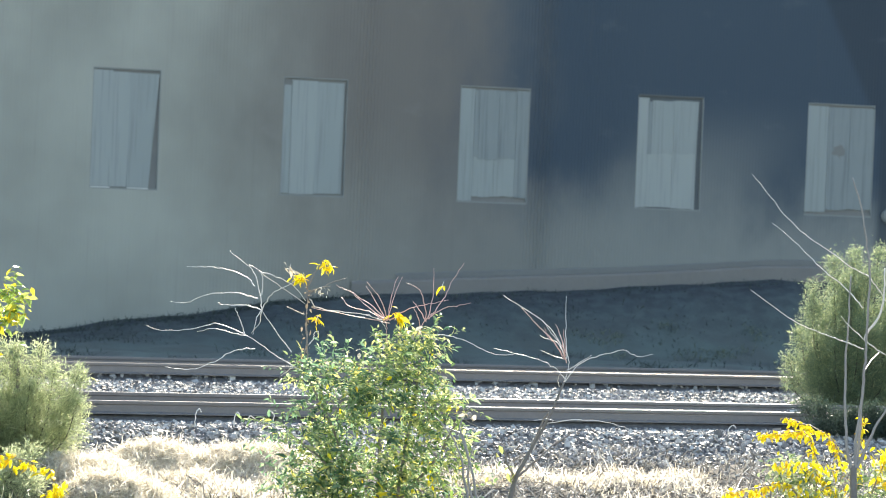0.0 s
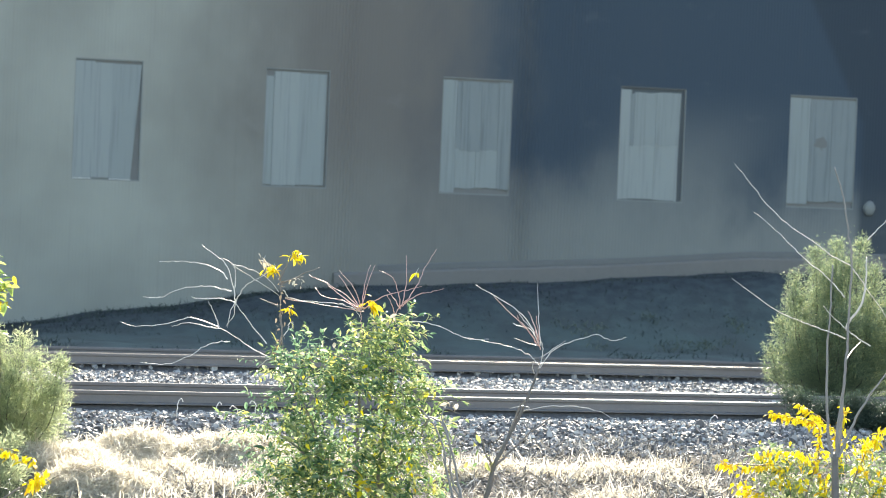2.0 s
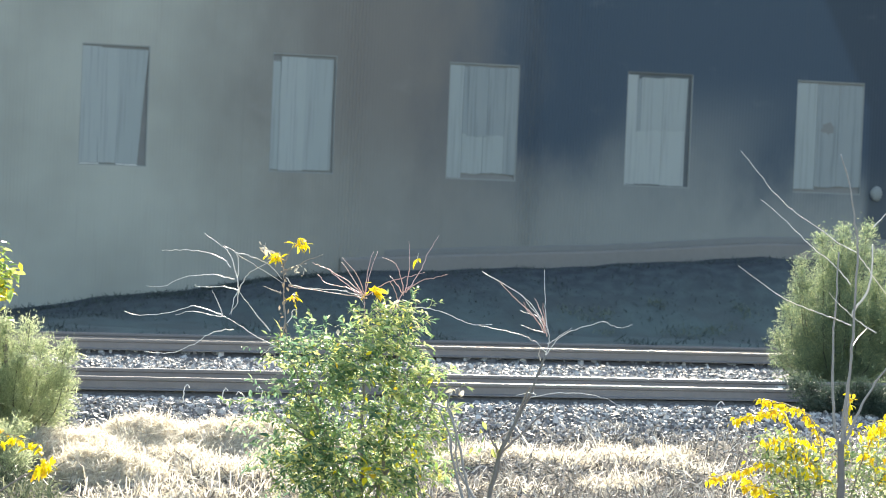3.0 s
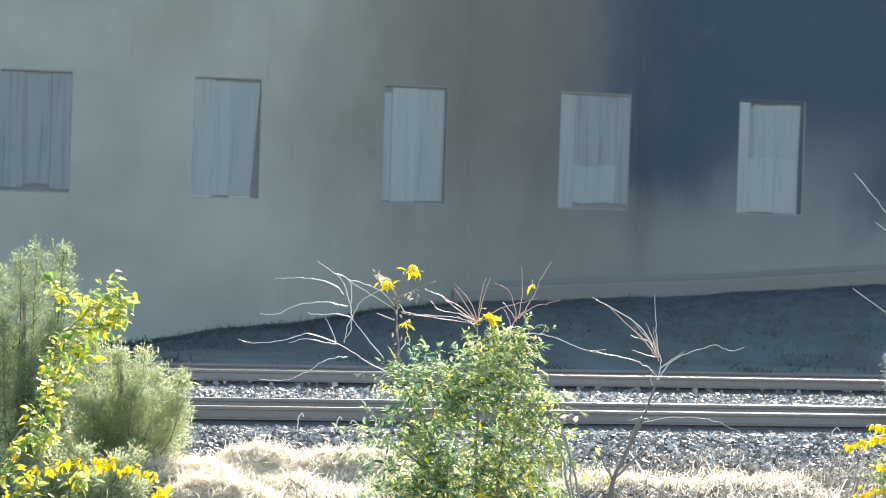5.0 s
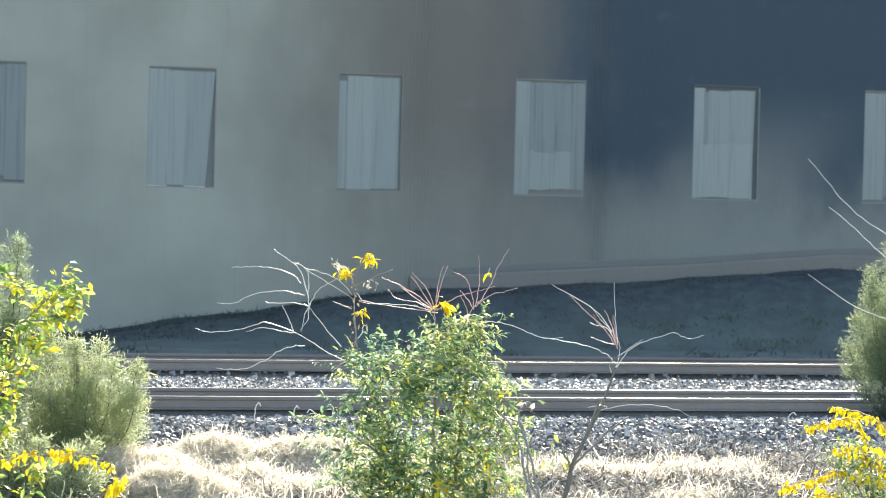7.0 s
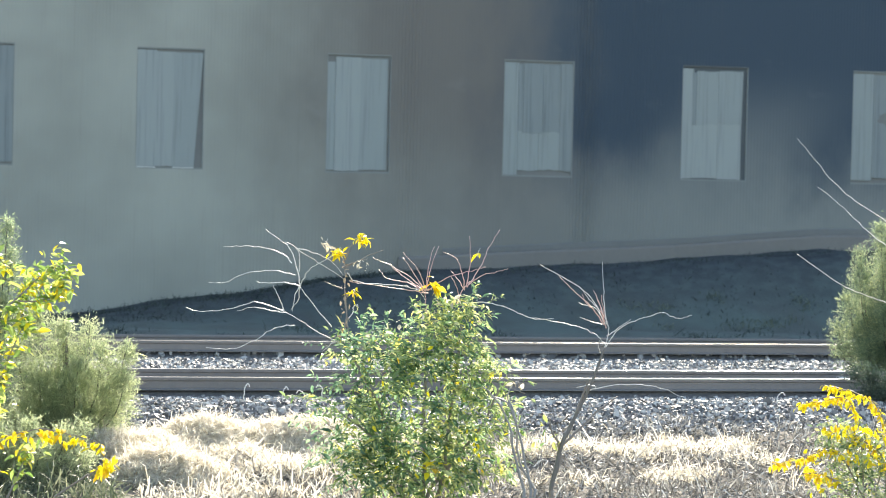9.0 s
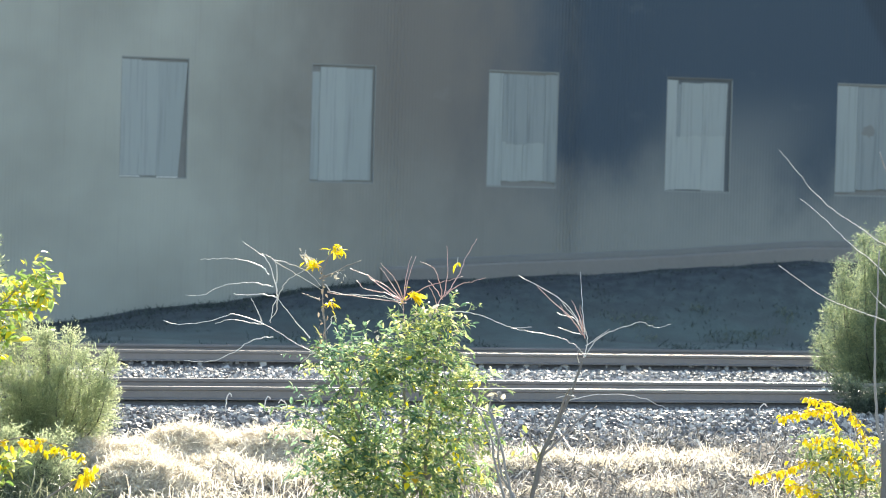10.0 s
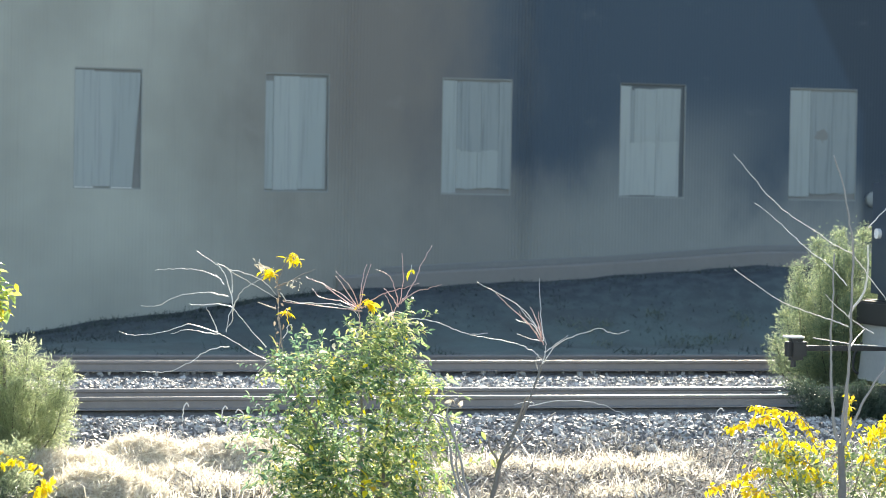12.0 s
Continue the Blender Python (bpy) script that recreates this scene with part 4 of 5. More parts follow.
def build_bare_sapling():
    rng = np.random.default_rng(22)
    tree = empty("sapling", pose(9.19, 29.54, -0.88, 0, 0, -16.2), "bare grey sapling with thin pale twigs in dry grass", "sapling")
    v, t = limb(deep([(-0.01, 0.519), (0.087, 1.009), (0.208, 1.274), (0.358, 1.621), (0.466, 1.905), (0.537, 2.126)], rng, 0.05), 0.027, 0.012, 7, rng, 0.004)
    soup("trunk", v, t, BARK_GREY, tree, "", True)
    for knots in ([(0.087, 1.009), (0.272, 1.182), (0.457, 1.373), (0.704, 1.565)], [(0.208, 1.274), (0.326, 1.652), (0.387, 1.778)], [(0.087, 1.009), (-0.009, 1.145), (-0.062, 1.332)], [(-0.011, 0.582), (0.09, 0.865), (0.022, 1.146)]):
        v, t = limb(deep(knots, rng), 0.016, 0.007, 6, rng, 0.004)
        soup("branch", v, t, BARK, tree, "", True)
    pale = [[(0.537, 2.126), (0.572, 2.283), (0.544, 2.42), (0.467, 2.531)], [(0.55, 2.126), (0.69, 2.335), (0.907, 2.445), (1.156, 2.525), (1.251, 2.495), (1.345, 2.472), (1.482, 2.512)], [(0.537, 2.157), (0.441, 2.249), (0.251, 2.34), (-0.031, 2.391), (-0.27, 2.424)],
            [(0.545, 2.376), (0.515, 2.657), (0.495, 3.058)], [(0.519, 2.407), (0.403, 2.624), (0.18, 2.808), (-0.199, 3.002)], [(0.533, 2.376), (0.435, 2.562), (0.34, 2.654), (0.275, 2.747)], [(0.501, 2.375), (0.375, 2.404), (0.249, 2.446)], [(0.519, 2.42), (0.436, 2.531), (0.247, 2.59)],
            [(0.499, 2.501), (0.453, 2.625), (0.433, 2.687)], [(0.554, 2.251), (0.69, 2.348), (0.813, 2.444)], [(0.488, 2.062), (0.461, 2.156), (0.472, 2.25)], [(0.42, 1.654), (0.795, 1.723), (1.171, 1.699), (1.455, 1.579)], [(0.358, 1.621), (0.451, 1.686), (0.357, 1.703), (0.232, 1.675)]]
    twigs(tree, "twig", pale, 0.0058, 0.0026, TWIG, rng, "pale dry twig")
    twigs(tree, "twig", [[(0.519, 2.407), (0.466, 2.594), (0.388, 2.749)], [(0.532, 2.407), (0.498, 2.563), (0.477, 2.707)], [(0.52, 2.37), (0.43, 2.506), (0.309, 2.616), (0.263, 2.716)], [(0.501, 2.394), (0.366, 2.58), (0.182, 2.727), (0.01, 2.886)], [(0.546, 2.332), (0.506, 2.469), (0.442, 2.556)]], 0.0062, 0.003, TWIG_RED, rng, "thin reddish twig")
    spots = [(x, -0.05, z) for x, z in ([(-0.126, 1.362), (-0.136, 1.268), (-0.085, 1.206), (-0.147, 1.143), (0.054, 1.146), (-0.008, 1.07), (0.086, 1.072)])]
    single_leaves(tree, leaf_mesh(LEAF_LIME), spots, rng, 0.11)
    stems_to_ground(tree, ((-0.01, 0.519),), 0.028, BARK)
    weed = empty("dead_weed", pose(8.58, 28.57, -0.96, 0, 0, -16.2), "dead pale weed stems with a drooping seed head", "weed")
    for knots in ([(0.075, 0.715), (-0.037, 1.196), (-0.134, 1.557), (-0.197, 1.706), (-0.151, 1.846)], [(0.002, 0.713), (-0.126, 1.134), (-0.161, 1.375), (-0.317, 1.674), (-0.471, 1.822)], [(0.123, 0.716), (-0.052, 1.015), (-0.093, 1.316), (-0.025, 1.559)], [(-0.101, 1.436), (-0.196, 1.646), (-0.378, 1.703)], [(-0.139, 1.846), (-0.103, 1.871), (-0.066, 1.836), (-0.065, 1.775)]):
        v, t = limb(deep(knots, rng, 0.05), 0.016, 0.007, 5, rng, 0.004)
        soup("stem", v, t, BARK_PALE, weed, "", True)
    stems_to_ground(weed, ((0.075, 0.715), (0.002, 0.713), (0.123, 0.716)), 0.016, BARK_PALE)
    for x, y, tall, hook in ((7.2, 37.3, 0.24, 0.06), (7.75, 37.35, 0.2, 0.05), (8.0, 37.2, 0.16, -0.12), (8.3, 37.4, 0.22, -0.1), (14.9, 37.2, 0.14, 0.1)):
        small = empty("dead_weed", pose(x, y, float(ground_z(x, y)) - 0.02), "small hooked dead weed on the ballast", "weed")
        v, t = limb([(0, 0, 0), (0.01, 0, tall * 0.6), (0.02, 0, tall), (hook * 0.6 + 0.02, 0, tall + 0.05), (hook + 0.03, 0, tall + 0.01)], 0.009, 0.008, 5, rng, 0.003)
        soup("stem", v, t, TWIG, small, "", True)
    head = [(x, 0, z) for x, z in ([(-0.139, 1.859), (-0.103, 1.847), (-0.078, 1.823), (-0.163, 1.84), (-0.065, 1.787), (-0.114, 1.823)])]
    v, t = leaves_on(np.array(head), rng, 0.1)
    soup("seed_head", v, t, LEAF_PALE, weed, "bleached seed head")
    return tree


def build_right_sapling():
    rng = np.random.default_rng(23)
    tree = empty("sapling", pose(12.503, 27.561, -0.734, 0, 0, -16.2) @ Matrix.Scale(0.953, 4), "bare grey many-stemmed sapling above a yellow shrub", "sapling")
    v, t = limb(deep([(0.006, 0.389), (0.01, 0.834), (-0.011, 1.311)], rng, 0.02), 0.05, 0.036, 8, rng, 0.004)
    soup("trunk", v, t, BARK_GREY, tree, "", True)
    stems_to_ground(tree, ((0.006, 0.389),), 0.05, BARK_GREY, -0.32)
    stems = [[(-0.048, 1.278), (-0.105, 1.596), (-0.14, 2.104), (-0.147, 2.486), (-0.137, 2.995), (-0.132, 3.44)], [(0.002, 1.279), (0.008, 1.661), (0.045, 2.107), (0.057, 2.489), (0.059, 2.744), (0.065, 3.444), (0.021, 3.761), (-0.063, 4.205), (-0.184, 4.54)], [(0.015, 1.28), (0.058, 1.726), (0.074, 2.235)], [(0.028, 1.28), (0.156, 1.6), (0.309, 1.921), (0.526, 2.243)]]
    for k in stems:
        v, t = limb(deep(k, rng, 0.1), 0.02, 0.008, 7, rng, 0.004)
        soup("stem", v, t, BARK_PALE, tree, "", True)
    v, t = limb(deep([(0.059, 2.712), (0.07, 2.808), (0.194, 3.001), (0.234, 3.256), (0.223, 3.542)], rng, 0.1), 0.017, 0.008, 7, rng, 0.003)
    soup("branch", v, t, TWIG, tree, "smooth pale curved branch", True)
    pale = [[(0.065, 3.444), (-0.134, 3.536), (-0.359, 3.691), (-0.617, 3.845), (-0.875, 4.063), (-1.07, 4.283), (-1.284, 4.527)], [(0.015, 3.08), (-0.096, 3.218), (-0.226, 3.343), (-0.419, 3.499), (-0.549, 3.624), (-0.776, 3.842), (-0.969, 3.985)],
            [(0.042, 2.616), (-0.15, 2.689), (-0.406, 2.767), (-0.727, 2.889), (-0.984, 3.043), (-1.293, 3.248)], [(0.33, 2.545), (0.104, 2.681), (-0.089, 2.837), (-0.232, 2.98)], [(0.072, 2.388), (0.172, 2.46), (0.329, 2.558)], [(0.065, 3.444), (0.221, 3.256), (0.417, 3.005), (0.612, 2.754)], [(0.245, 3.734), (0.401, 3.895), (0.588, 4.09)]]
    twigs(tree, "twig", pale, 0.0078, 0.0032, TWIG, rng, "pale sunlit twig")
    shrub = empty("shrub", pose(12.40, 28.19, -0.99, 0, 0, -16.2), "low shrub with bright yellow autumn leaves", "shrub")
    arcs = [[(-0.058, 0.667), (-0.194, 1.344), (-0.386, 1.712), (-0.633, 1.676), (-0.91, 1.579)], [(-0.058, 0.667), (-0.438, 1.154), (-0.808, 1.086), (-1.146, 0.969)], [(0.065, 0.669), (0.115, 1.35), (-0.014, 1.657), (-0.263, 1.745), (-0.542, 1.758)], [(0.436, 0.676), (0.609, 1.359), (0.788, 1.733), (1.033, 1.861)], [(0.189, 0.671), (0.056, 1.163), (-0.318, 1.342)], [(0.56, 0.678), (0.922, 1.179), (1.289, 1.371)], [(-0.182, 0.665), (-0.496, 0.906), (-0.744, 0.963)], [(0.312, 0.673), (0.419, 1.603), (0.462, 1.974)]]
    stems_to_ground(shrub, ((-0.058, 0.667), (0.065, 0.669), (0.436, 0.676), (0.189, 0.671), (0.56, 0.678), (-0.182, 0.665), (0.312, 0.673)), 0.011, BARK)
    green = []
    gold = leaf_mesh(LEAF_YELLOW)
    for i, k in enumerate(arcs):
        line = np.array(deep(k, rng, 0.3))
        root = line[0].copy()
        v, t = limb(line - root, 0.010, 0.004, 5, rng, 0.004)
        branch = soup("branch", v, t, BARK, shrub, "", True)
        branch.matrix_basis = pose(*root)
        pts = curve_points(line - root, 9)
        pts = pts[int(len(pts) * 0.35):]
        single_leaves(branch, gold, [p + rng.normal(0, 0.02, 3) - (0, 0, 0.01) for p in pts for _ in range(4)], rng, 0.082)
        if i in (0, 1, 2, 4, 6):
            SWINGING.append((branch, root, (1.0, 0.75, 1.0, 0, 0.7, 0, 0.5)[i]))
    lobes = [(-0.067, 1.161, 0.55, 0.32, 420), (0.798, 1.177, 0.45, 0.4, 420), (-0.318, 1.342, 0.3, 0.2, 130), (1.418, 1.064, 0.6, 0.5, 350), (0.125, 0.794, 0.8, 0.25, 350)]
    for x, z, rx, rz, n in lobes:
        green += list(blob(rng, int(n * 2.4), (x, 0.1, z), (rx, 0.4, rz), 0.35))
    v, t = leaves_on(np.array(green), rng, 0.066)
    tagged(soup("foliage", v, t, LEAF_SILVER, shrub), kind="stuff")
    # bunches of golden leaves among the green
    bunches = ((-0.5, 1.45), (-0.38, 1.42), (-0.25, 1.46), (-0.12, 1.43), (0.02, 1.4), (0.14, 1.45), (-0.63, 0.97), (-0.55, 0.88), (-0.3, 1.2), (-0.05, 1.15), (0.5, 1.62), (0.62, 1.58), (0.75, 1.62), (0.6, 1.35), (0.3, 1.15), (0.8, 1.2), (-0.75, 1.12), (0.95, 1.5))
    single_leaves(shrub, gold, [np.array((x, -0.35, z)) + rng.normal(0, 1, 3) * (0.075, 0.06, 0.05) for x, z in bunches for _ in range(15)], rng, 0.08)


def build_left_vine():
    rng = np.random.default_rng(24)
    vine = empty("vine", pose(3.14, 30.60, -0.80, 0, 0, -16.2), "climbing vine with lime and yellow leaves over a juniper", "vine")
    arcs = [[(-0.731, 0.423), (-0.385, 1.173), (-0.089, 1.553), (-0.027, 1.924), (0.071, 2.297), (0.25, 2.488), (0.368, 2.646)], [(0.161, 2.393), (0.37, 2.584), (0.549, 2.756), (0.701, 2.823), (0.811, 2.678)], [(-0.739, 0.669), (-0.313, 0.837), (0.115, 0.955), (0.543, 1.049), (0.852, 1.015), (1.256, 0.917)], [(-0.177, 0.44), (-0.071, 0.998), (0.093, 1.62), (0.264, 2.057), (0.352, 2.183)], [(-0.14, 3.104), (-0.062, 3.002), (0.053, 2.864), (0.18, 2.745)], [(-0.731, 0.423), (-0.496, 0.8), (-0.262, 1.177), (-0.018, 1.247)], [(1.052, 0.541), (1.244, 0.701), (1.352, 0.785)], [(0.252, 2.426), (0.498, 2.434), (0.649, 2.531), (0.708, 2.626)], [(0.225, 0.391), (0.321, 0.672), (0.377, 0.84)], [(-0.605, 0.365), (-0.336, 0.62), (-0.217, 0.735)]]
    stems_to_ground(vine, ((-0.731, 0.423), (-0.177, 0.44), (1.052, 0.541), (0.225, 0.391), (-0.605, 0.365), (-0.739, 0.669)), 0.011, BARK, -0.14)
    yellow, lime = [], []
    for i, k in enumerate(arcs):
        line = deep(k, rng, 0.2)
        v, t = limb(line, 0.011, 0.004, 5, rng, 0.004)
        soup("branch", v, t, BARK, vine, "", True)
        pts = curve_points(line, 22)
        pts = pts[len(pts) // 4:]
        (yellow if i in (2, 6) else lime).extend(p + rng.normal(0, 0.035, 3) - (0, 0, 0.03) for p in pts)
        lime.extend(p + rng.normal(0, 0.10, 3) for p in pts for _ in range({2: 0, 6: 0, 4: 0}.get(i, 1)))
    v, t = leaves_on(np.array(lime), rng, 0.115)
    tagged(soup("foliage", v, t, LEAF_LIME, vine), kind="stuff")
    extra = [lime[i] - np.array((0, 0.1, 0)) for i in rng.permutation(len(lime))[:50]]
    single_leaves(vine, leaf_mesh(LEAF_YELLOW), (yellow + extra)[:280], rng, 0.11)


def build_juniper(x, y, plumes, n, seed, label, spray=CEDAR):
    """Evergreen: a trunk with limbs, each limb a ragged plume of sprays. A plume: tip (across, depth, up) and girth."""
    rng = np.random.default_rng(seed)
    tree = empty("juniper", pose(x, y, float(ground_z(x, y)), 0, 0, -16.2), label, "tree", "junipers")
    tall = max(p[2] for p in plumes)
    v, t = limb([(0, 0, -0.05), (0.02, 0, tall * 0.4), (0.0, 0, tall * 0.8)], 0.07, 0.015, 7, rng, 0.01)
    soup("trunk", v, t, BARK, tree, "", True)
    mass = np.array([p[3] * (0.4 + p[2]) for p in plumes])
    places, ways = [], []
    for (tx, ty, tz, girth), share in zip(plumes, mass / mass.sum()):
        k = int(n * share)
        foot = np.array((tx * 0.12, ty * 0.12, min(0.12, tz * 0.1)))
        tip = np.array((tx, ty, tz))
        bend = np.array((tx * 0.75, ty * 0.75, tz * 0.42))
        v, t = limb([foot, bend, tip], 0.013, 0.004, 4, rng, 0.01)
        soup("limb", v, t, BARK_DARK, tree, "", True)
        tufts = max(12, k // 22)
        f = np.concatenate([rng.random(tufts) ** 0.8, [0.97, 1.0]])[:, None]
        axis = (1 - f) ** 2 * foot + 2 * f * (1 - f) * bend + f * f * tip
        around = rng.normal(size=(len(f), 3))
        around /= np.linalg.norm(around, axis=1)[:, None]
        wide = girth * np.interp(f[:, 0], [0, 0.15, 0.45, 0.75, 0.93, 1], [0.8, 1.0, 1.0, 0.72, 0.34, 0.05])
        centre = axis + around * (wide * rng.random(len(f)) ** 0.4 * rng.uniform(0.8, 1.15, len(f)))[:, None]
        centre[:, 2] = np.maximum(centre[:, 2], 0.03)
        pick = rng.integers(0, len(f), k)
        places.append(centre[pick] + rng.normal(0, 0.062, (k, 3)))
        ways.append(around[pick] * 0.7 + (tip - foot) / np.linalg.norm(tip - foot) * 0.45 + rng.normal(0, 0.55, (k, 3)))
    places, ways = np.concatenate(places), np.concatenate(ways)
    turned = facing(ways, rng)
    mats = np.stack([turned[:, :, 0], -turned[:, :, 2], turned[:, :, 1]], 2)
    s = 0.046 * rng.lognormal(0, 0.4, len(places))
    v, t = strewn(SPRAY_V, SPRAY_T, places, mats, np.stack([s, s, s], 1))
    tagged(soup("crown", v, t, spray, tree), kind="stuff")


# ---- the locomotive that arrives at the end ----
def build_locomotive():
    """Front towards -X; origin on the rail tops below the coupler's face."""
    loco = empty("locomotive", pose(150, 39.185, 0.183), "dark diesel locomotive with a scuffed grey plough and drooping coupler", "locomotive")
    bm = bmesh.new()
    rows = []
    for z, x, w in ((0.08, 1.73, 1.38), (0.40, 1.78, 1.40), (0.75, 1.82, 1.42), (1.12, 1.84, 1.44)):
        rows.append([bm.verts.new((x + 0.28 * abs(s) ** 1.3 * 0.4, s * w, z)) for s in (-1, -0.6, -0.2, 0.2, 0.6, 1)] + [bm.verts.new((x + 0.5, s * w, z)) for s in (1, -1)])
    for r0, r1 in zip(rows, rows[1:]):
        for j in range(8):
            bm.faces.new((r0[j], r0[(j + 1) % 8], r1[(j + 1) % 8], r1[j]))
    bm.faces.new(rows[0][::-1])
    bm.faces.new(rows[-1])
    bmesh.ops.recalc_face_normals(bm, faces=bm.faces)
    part("plough", bm, PLOUGH, loco, "scuffed grey steel plough")
    head = part("coupler", box(bmesh.new(), 0.30, 1.9, -0.05, 0.05, 0.60, 0.68, 0.02), COUPLER, loco, "worn steel knuckle coupler")
    bm = box(bmesh.new(), 0.02, 0.32, -0.15, 0.11, 0.46, 0.80, 0.06)
    part("knuckle", bm, COUPLER, head)
    # highlight on top of the coupler, painted as a white plate
    part("top_highlight", box(bmesh.new(), 0.0, 0.26, -0.16, 0.12, 0.80, 0.83, 0.012), WHITE, head, "white plate painting the highlight on the coupler top")
    part("lift_pin", rod(bmesh.new(), (0.12, -0.05, 0.36), (0.12, -0.05, 0.47), 0.04), COUPLER, head)
    bm = rod(bmesh.new(), (0.42, -0.1, 0.80), (0.62, -1.2, 0.76), 0.009)
    rod(bm, (0.62, -1.2, 0.76), (1.6, -1.42, 0.72), 0.009)
    part("uncoupling_lever", bm, PLOUGH, loco, "bent uncoupling lever")
    v, t = limb([(1.5, 0.5, 0.7), (1.38, 0.5, 0.5), (1.34, 0.45, 0.3), (1.4, 0.4, 0.22)], 0.02, 0.02, 8)
    soup("air_hose", v, t, RUBBER, loco, "", True)
    part("underframe", box(bmesh.new(), 1.8, 19.5, -1.4, 1.4, 0.95, 1.32, 0.03), BLACK_STEEL, loco)
    part("anticlimber", box(bmesh.new(), 1.92, 2.3, -1.45, 1.45, 1.13, 1.34, 0.03), BLACK_STEEL, loco)
    nose = part("nose", box(bmesh.new(), 1.9, 3.9, -1.2, 1.2, 1.32, 3.3, 0.12), BLUE_BODY, loco)
    for s in (-0.2, 0.2):
        part("headlight", rod(bmesh.new(), (1.84, s * 4, 2.38), (1.95, s * 4, 2.38), 0.08, 14), LENS, nose, "round headlight glass")
    cab = part("cab", box(bmesh.new(), 3.85, 6.4, -1.5, 1.5, 1.32, 4.3, 0.1), BLUE_BODY, loco)
    for s in (-1, 1):
        part("windscreen", box(bmesh.new(), 3.83, 3.86, s * 0.7 - 0.5, s * 0.7 + 0.5, 3.15, 3.9, 0.01), RUBBER, cab)
        part("side_window", box(bmesh.new(), 4.4, 6.0, s * 1.495 - 0.015, s * 1.495 + 0.015, 3.0, 3.8, 0.01), RUBBER, cab)
    part("long_hood", box(bmesh.new(), 6.4, 18.7, -0.95, 0.95, 1.32, 4.1, 0.12), BLUE_BODY, loco)
    for y in (-1.38, 1.38):
        bm = bmesh.new()
        for x in (2.6, 3.2, 3.7):
            rod(bm, (x, y, 1.3), (x, y, 2.42), 0.018)
        rod(bm, (2.6, y, 2.42), (3.7, y, 2.42), 0.018)
        part("handrail", bm, WHITE, loco, "white tubular handrail")
        bm = bmesh.new()
        for i in range(4):
            box(bm, 2.1, 2.6, y - 0.12, y + 0.12, 0.3 + 0.26 * i, 0.33 + 0.26 * i)
        box(bm, 2.08, 2.12, y - 0.12, y + 0.12, 0.28, 1.3)
        box(bm, 2.58, 2.62, y - 0.12, y + 0.12, 0.28, 1.3)
        part("steps", bm, BLACK_STEEL, loco)
    for cx in (4.2, 15.8):
        truck = part("truck", box(bmesh.new(), cx - 2.1, cx + 2.1, -1.1, 1.1, 0.38, 0.78, 0.05), BLACK_STEEL, loco)
        for dx in (-1.6, 0, 1.6):
            for s in (-0.75, 0.75):
                part("wheel", rod(bmesh.new(), (cx + dx, s - 0.065, 0.51), (cx + dx, s + 0.065, 0.51), 0.508, 28), COUPLER, truck)
    part("fuel_tank", box(bmesh.new(), 7.6, 12.4, -1.3, 1.3, 0.35, 0.95, 0.12), BLACK_STEEL, loco)
    return loco


# ---- put it together ----
build_ground()
build_wall()
build_wall_lamp(27.82, 3.04)
build_window(1, *WINDOWS[0], [(0.0, 0.5, 0.03, 0.03, 0, 2), (0.5, 0.97, 0.03, 0.04, 0, 2)])
build_window(2, *WINDOWS[1], [(0.0, 0.34, 0.05, 0.03, 0, 2), (0.34, 0.7, 0.12, 0.05, 0, 2), (0.7, 0.97, 0.04, 0.03, 0, 2)])
build_window(3, *WINDOWS[2], [(0.0, 0.27, 0.0, 0.02, 0.02, 0), (0.27, 0.53, 0.01, 0.05, 0.03, 0), (0.53, 0.85, 0.0, 0.06, 0.17, 1)])
build_window(4, *WINDOWS[3], [(0.0, 0.12, 0.02, 0.15, 0, 1), (0.12, 0.5, 0.0, 0.04, 0.03, 0), (0.5, 0.93, 0.03, 0.06, 0, 1)])
build_window(5, *WINDOWS[4], [(0.0, 0.2, 0.0, 0.03, 0, 1), (0.2, 0.27, 0.95, 0.05, 0, 2), (0.27, 0.55, 0.92, 0.04, 0, 2), (0.55, 0.8, 0.94, 0.05, 0, 2), (0.8, 0.97, 0.1, 0.03, 0, 2), (0.2, 0.5, 0.08, 1.4, 0, 1), (0.5, 0.82, 0.1, 1.4, 0, 1)])
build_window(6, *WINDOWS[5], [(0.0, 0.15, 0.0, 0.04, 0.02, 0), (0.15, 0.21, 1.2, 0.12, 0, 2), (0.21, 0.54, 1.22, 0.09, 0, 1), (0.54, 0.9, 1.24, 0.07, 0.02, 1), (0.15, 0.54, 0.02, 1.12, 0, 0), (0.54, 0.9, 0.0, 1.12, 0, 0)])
build_window(7, *WINDOWS[6], [(0.0, 0.3, 0.05, 0.03, 0, 1), (0.3, 0.62, 0.1, 0.05, 0, 2), (0.62, 0.98, 0.12, 0.04, 0.02, 2)])
bush = build_middle_bush()
sapling = build_bare_sapling()
build_right_sapling()
build_left_vine()
egg = [(0.66 * math.cos(a), 0.66 * math.sin(a), h, 0.46) for a, h in zip(np.arange(11) * 2.4, (1.0, 1.25, 1.5, 1.0, 1.7, 1.35, 1.85, 1.15, 1.6, 0.9, 1.4))]
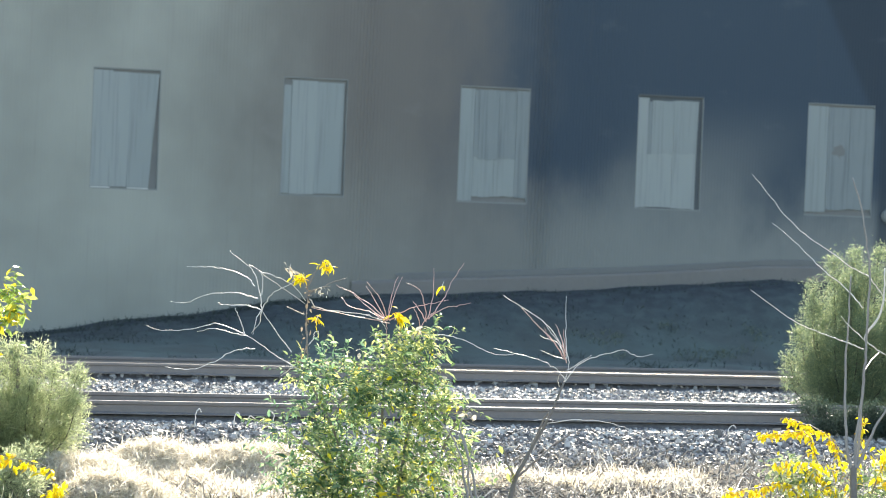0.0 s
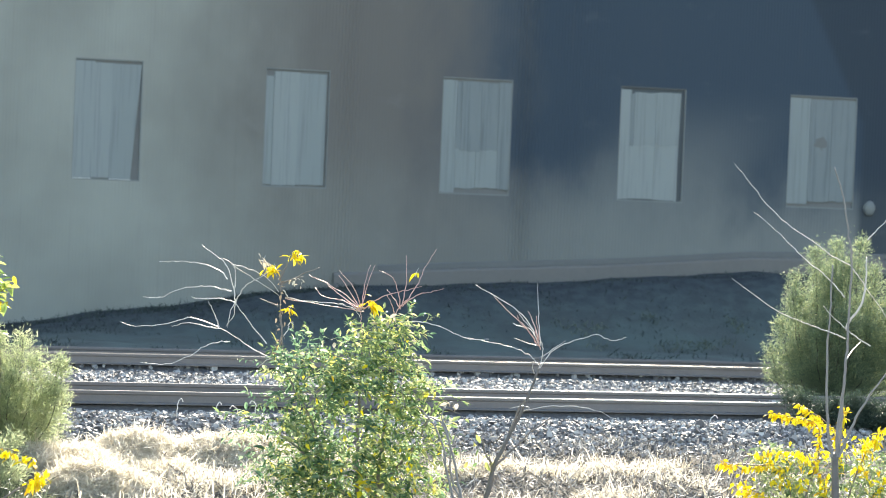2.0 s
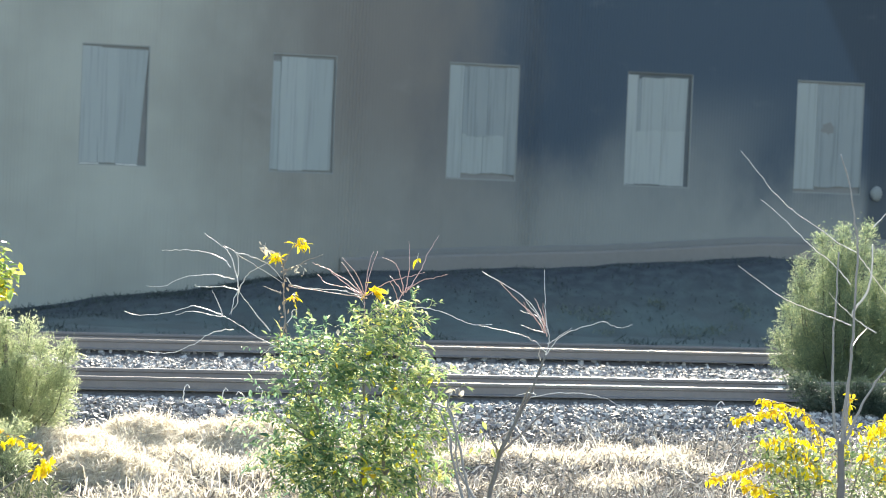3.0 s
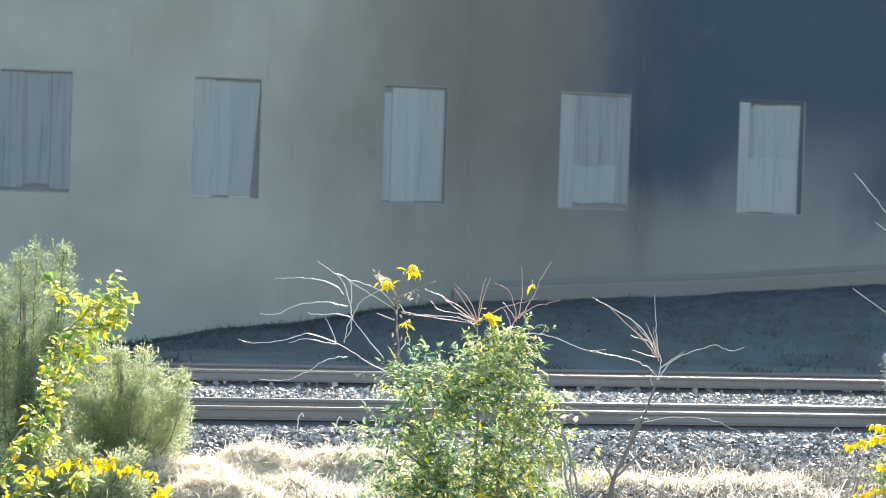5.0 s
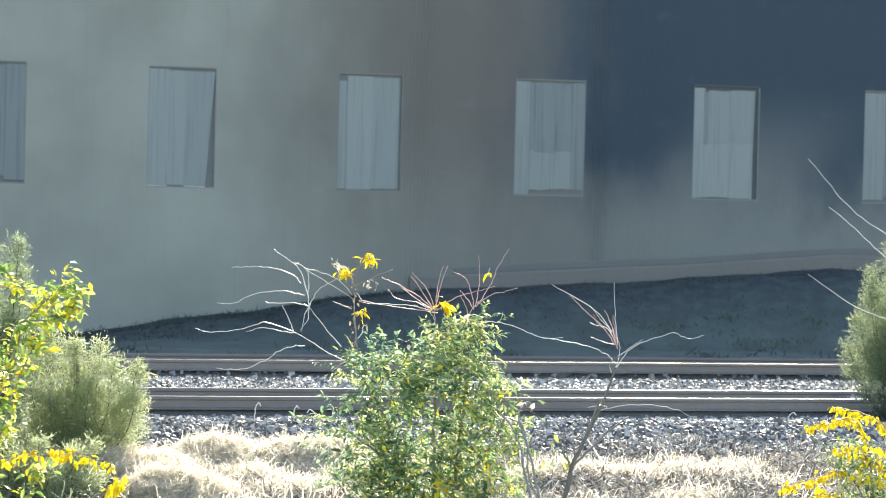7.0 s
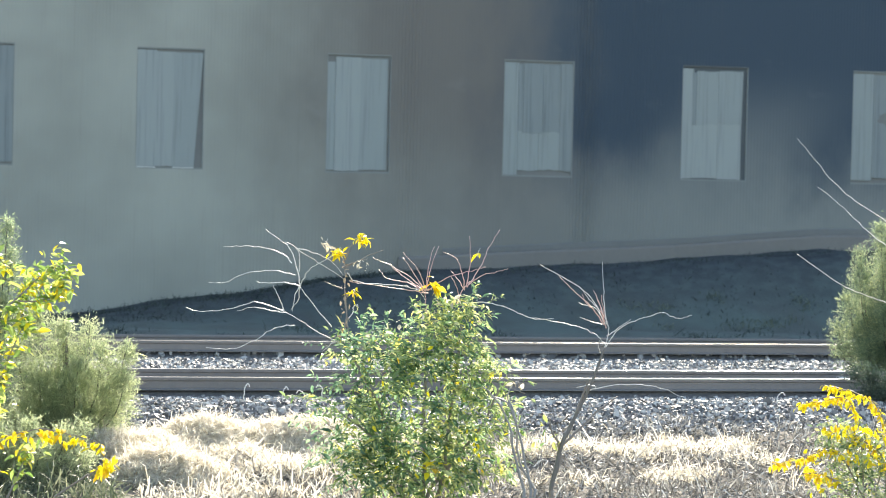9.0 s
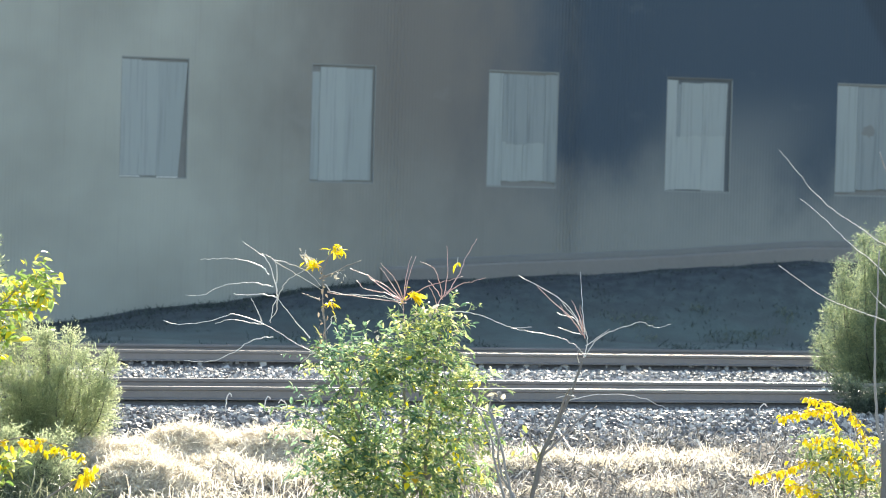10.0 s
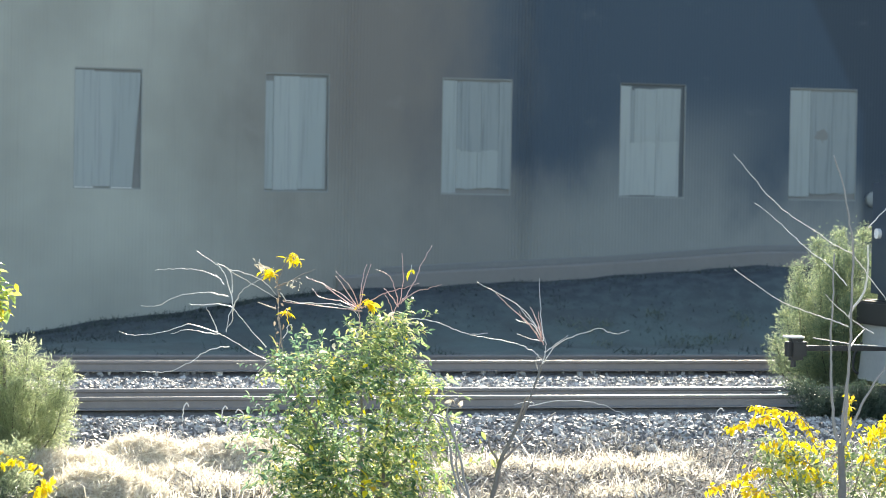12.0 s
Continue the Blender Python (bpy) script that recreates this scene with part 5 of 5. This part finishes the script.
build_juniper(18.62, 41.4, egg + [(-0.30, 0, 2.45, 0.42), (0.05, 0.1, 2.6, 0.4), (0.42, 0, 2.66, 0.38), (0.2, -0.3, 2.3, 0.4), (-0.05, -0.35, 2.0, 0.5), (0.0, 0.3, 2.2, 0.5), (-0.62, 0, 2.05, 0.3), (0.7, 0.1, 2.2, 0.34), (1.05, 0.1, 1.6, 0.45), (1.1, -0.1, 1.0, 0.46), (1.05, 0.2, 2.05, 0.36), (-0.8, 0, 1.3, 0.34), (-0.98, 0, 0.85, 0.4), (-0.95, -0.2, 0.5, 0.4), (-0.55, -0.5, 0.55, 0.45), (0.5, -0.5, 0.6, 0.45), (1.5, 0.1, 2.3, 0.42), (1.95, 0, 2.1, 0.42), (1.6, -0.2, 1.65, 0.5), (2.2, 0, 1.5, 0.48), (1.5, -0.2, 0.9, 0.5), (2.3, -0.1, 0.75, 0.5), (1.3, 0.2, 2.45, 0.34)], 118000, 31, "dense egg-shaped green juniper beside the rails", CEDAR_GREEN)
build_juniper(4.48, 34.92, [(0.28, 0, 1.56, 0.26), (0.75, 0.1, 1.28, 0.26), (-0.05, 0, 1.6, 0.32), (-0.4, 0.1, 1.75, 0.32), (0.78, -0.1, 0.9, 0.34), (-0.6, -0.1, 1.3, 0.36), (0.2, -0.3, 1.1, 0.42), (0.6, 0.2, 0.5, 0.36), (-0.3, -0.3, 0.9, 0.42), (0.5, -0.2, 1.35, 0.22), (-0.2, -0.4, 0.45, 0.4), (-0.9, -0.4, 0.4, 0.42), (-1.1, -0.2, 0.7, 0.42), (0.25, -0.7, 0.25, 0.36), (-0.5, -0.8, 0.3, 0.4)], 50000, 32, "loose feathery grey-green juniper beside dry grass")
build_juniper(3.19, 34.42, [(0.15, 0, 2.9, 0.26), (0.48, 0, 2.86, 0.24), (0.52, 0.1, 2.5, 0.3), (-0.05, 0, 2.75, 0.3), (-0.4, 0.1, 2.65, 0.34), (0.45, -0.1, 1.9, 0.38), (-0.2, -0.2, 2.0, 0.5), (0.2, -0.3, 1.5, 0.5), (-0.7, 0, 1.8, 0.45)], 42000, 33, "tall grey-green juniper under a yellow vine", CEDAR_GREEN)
build_juniper(3.55, 33.1, [(0.3, -0.2, 0.75, 0.34), (0.75, -0.1, 0.62, 0.34), (-0.2, 0, 0.85, 0.36), (-0.6, -0.2, 0.7, 0.36), (1.0, -0.3, 0.4, 0.3), (0.5, -0.5, 0.45, 0.34), (0.0, -0.5, 0.5, 0.36), (-0.9, -0.3, 0.5, 0.34), (-0.4, -0.6, 0.35, 0.34), (0.85, 0.3, 0.7, 0.3)], 17000, 34, "low spreading grey-green juniper under a yellow vine")
# added low growth; its dark colour deepens the juniper's shadow on the rails
skirt = [(0.25 * k - 0.9, 0.12 * math.sin(2.3 * k), 0.37 + 0.07 * math.sin(1.7 * k + 1), 0.22) for k in range(13)] + [(0.3 * k - 0.8, -0.3, 0.14 + 0.04 * math.sin(2.1 * k), 0.16) for k in range(10)]
build_juniper(17.15, 37.45, skirt, 30000, 35, "low juniper growth added beside the rails, coloured dark for shade", CEDAR_SHADE)
locomotive = build_locomotive()
build_grass()
build_track("track_1", 38.43, 39.94, "near railway track with polished rails on timber ties")
build_track("track_2", 46.15, 47.66, "second railway track at the edge of the building's shadow")
build_ballast()


def motions():
    # the locomotive comes in along the near track
    front, speed = LOCO_X, 12.6
    walk(locomotive, [(t, pose(front + speed * (12 - t), 39.185, 0.183)) for t in (0, 4, 8, 11, 12)])
    # the bush and the bare sapling sway
    for plant, place, lean in ((bush, (7.81, 29.95, -0.85), BUSH_LEAN), (sapling, (9.19, 29.54, -0.88), SAPLING_LEAN)):
        walk(plant, [(t, pose(*place, 0, 0.16 * a, -16.2)) for t, a in lean])
    # a gust swings the yellow branches
    for ob, root, share in SWINGING:
        walk(ob, [(t, pose(*root, 0, share * a, 0)) for t, a in GUST])
    # leaf clusters stir in a light wind
    for ob, x, y, z, phase, swing in STIRRING:
        walk(ob, [(t * 0.5, pose(x + 0.012 * math.sin(2.3 * t * 0.5 + phase), y, z, swing * 0.4 * math.sin(3.1 * t * 0.5 + phase), swing * math.sin(2.7 * t * 0.5 + phase), 0)) for t in range(25)])


BUSH_LEAN = ((0, 19), (0.5, 10), (1, 8), (1.5, 5), (2, 7), (2.5, 0), (3, 3), (4, 2), (5, 3), (5.5, 6), (6, -1), (6.5, 4), (7.5, 5), (8.5, 5), (9, 7), (9.5, 4), (10, 1), (10.5, 3), (11, 0), (11.5, 2), (12, 0))
SAPLING_LEAN = ((0, 15), (0.5, 5), (1, 4), (1.5, 4), (2, 1), (2.5, -3), (3, 2), (4, 0), (5, -2), (6, -1), (6.5, 4), (7.5, 1), (8.5, 0), (9, 2), (9.5, -1), (10, -3), (10.5, -1), (11, 0), (12, 0))
GUST = ((0, 12), (0.3, 13), (0.6, 29), (0.9, 39), (1.2, 46), (1.5, 43), (1.8, 30), (2.1, 27), (2.5, 8), (3, 4), (4, 3), (5, 2), (6, 4), (7.5, 5), (8.5, 5), (9.5, 9), (10.5, 2), (11.5, 0), (12, 0))
LOCO_X = 16.80
motions()
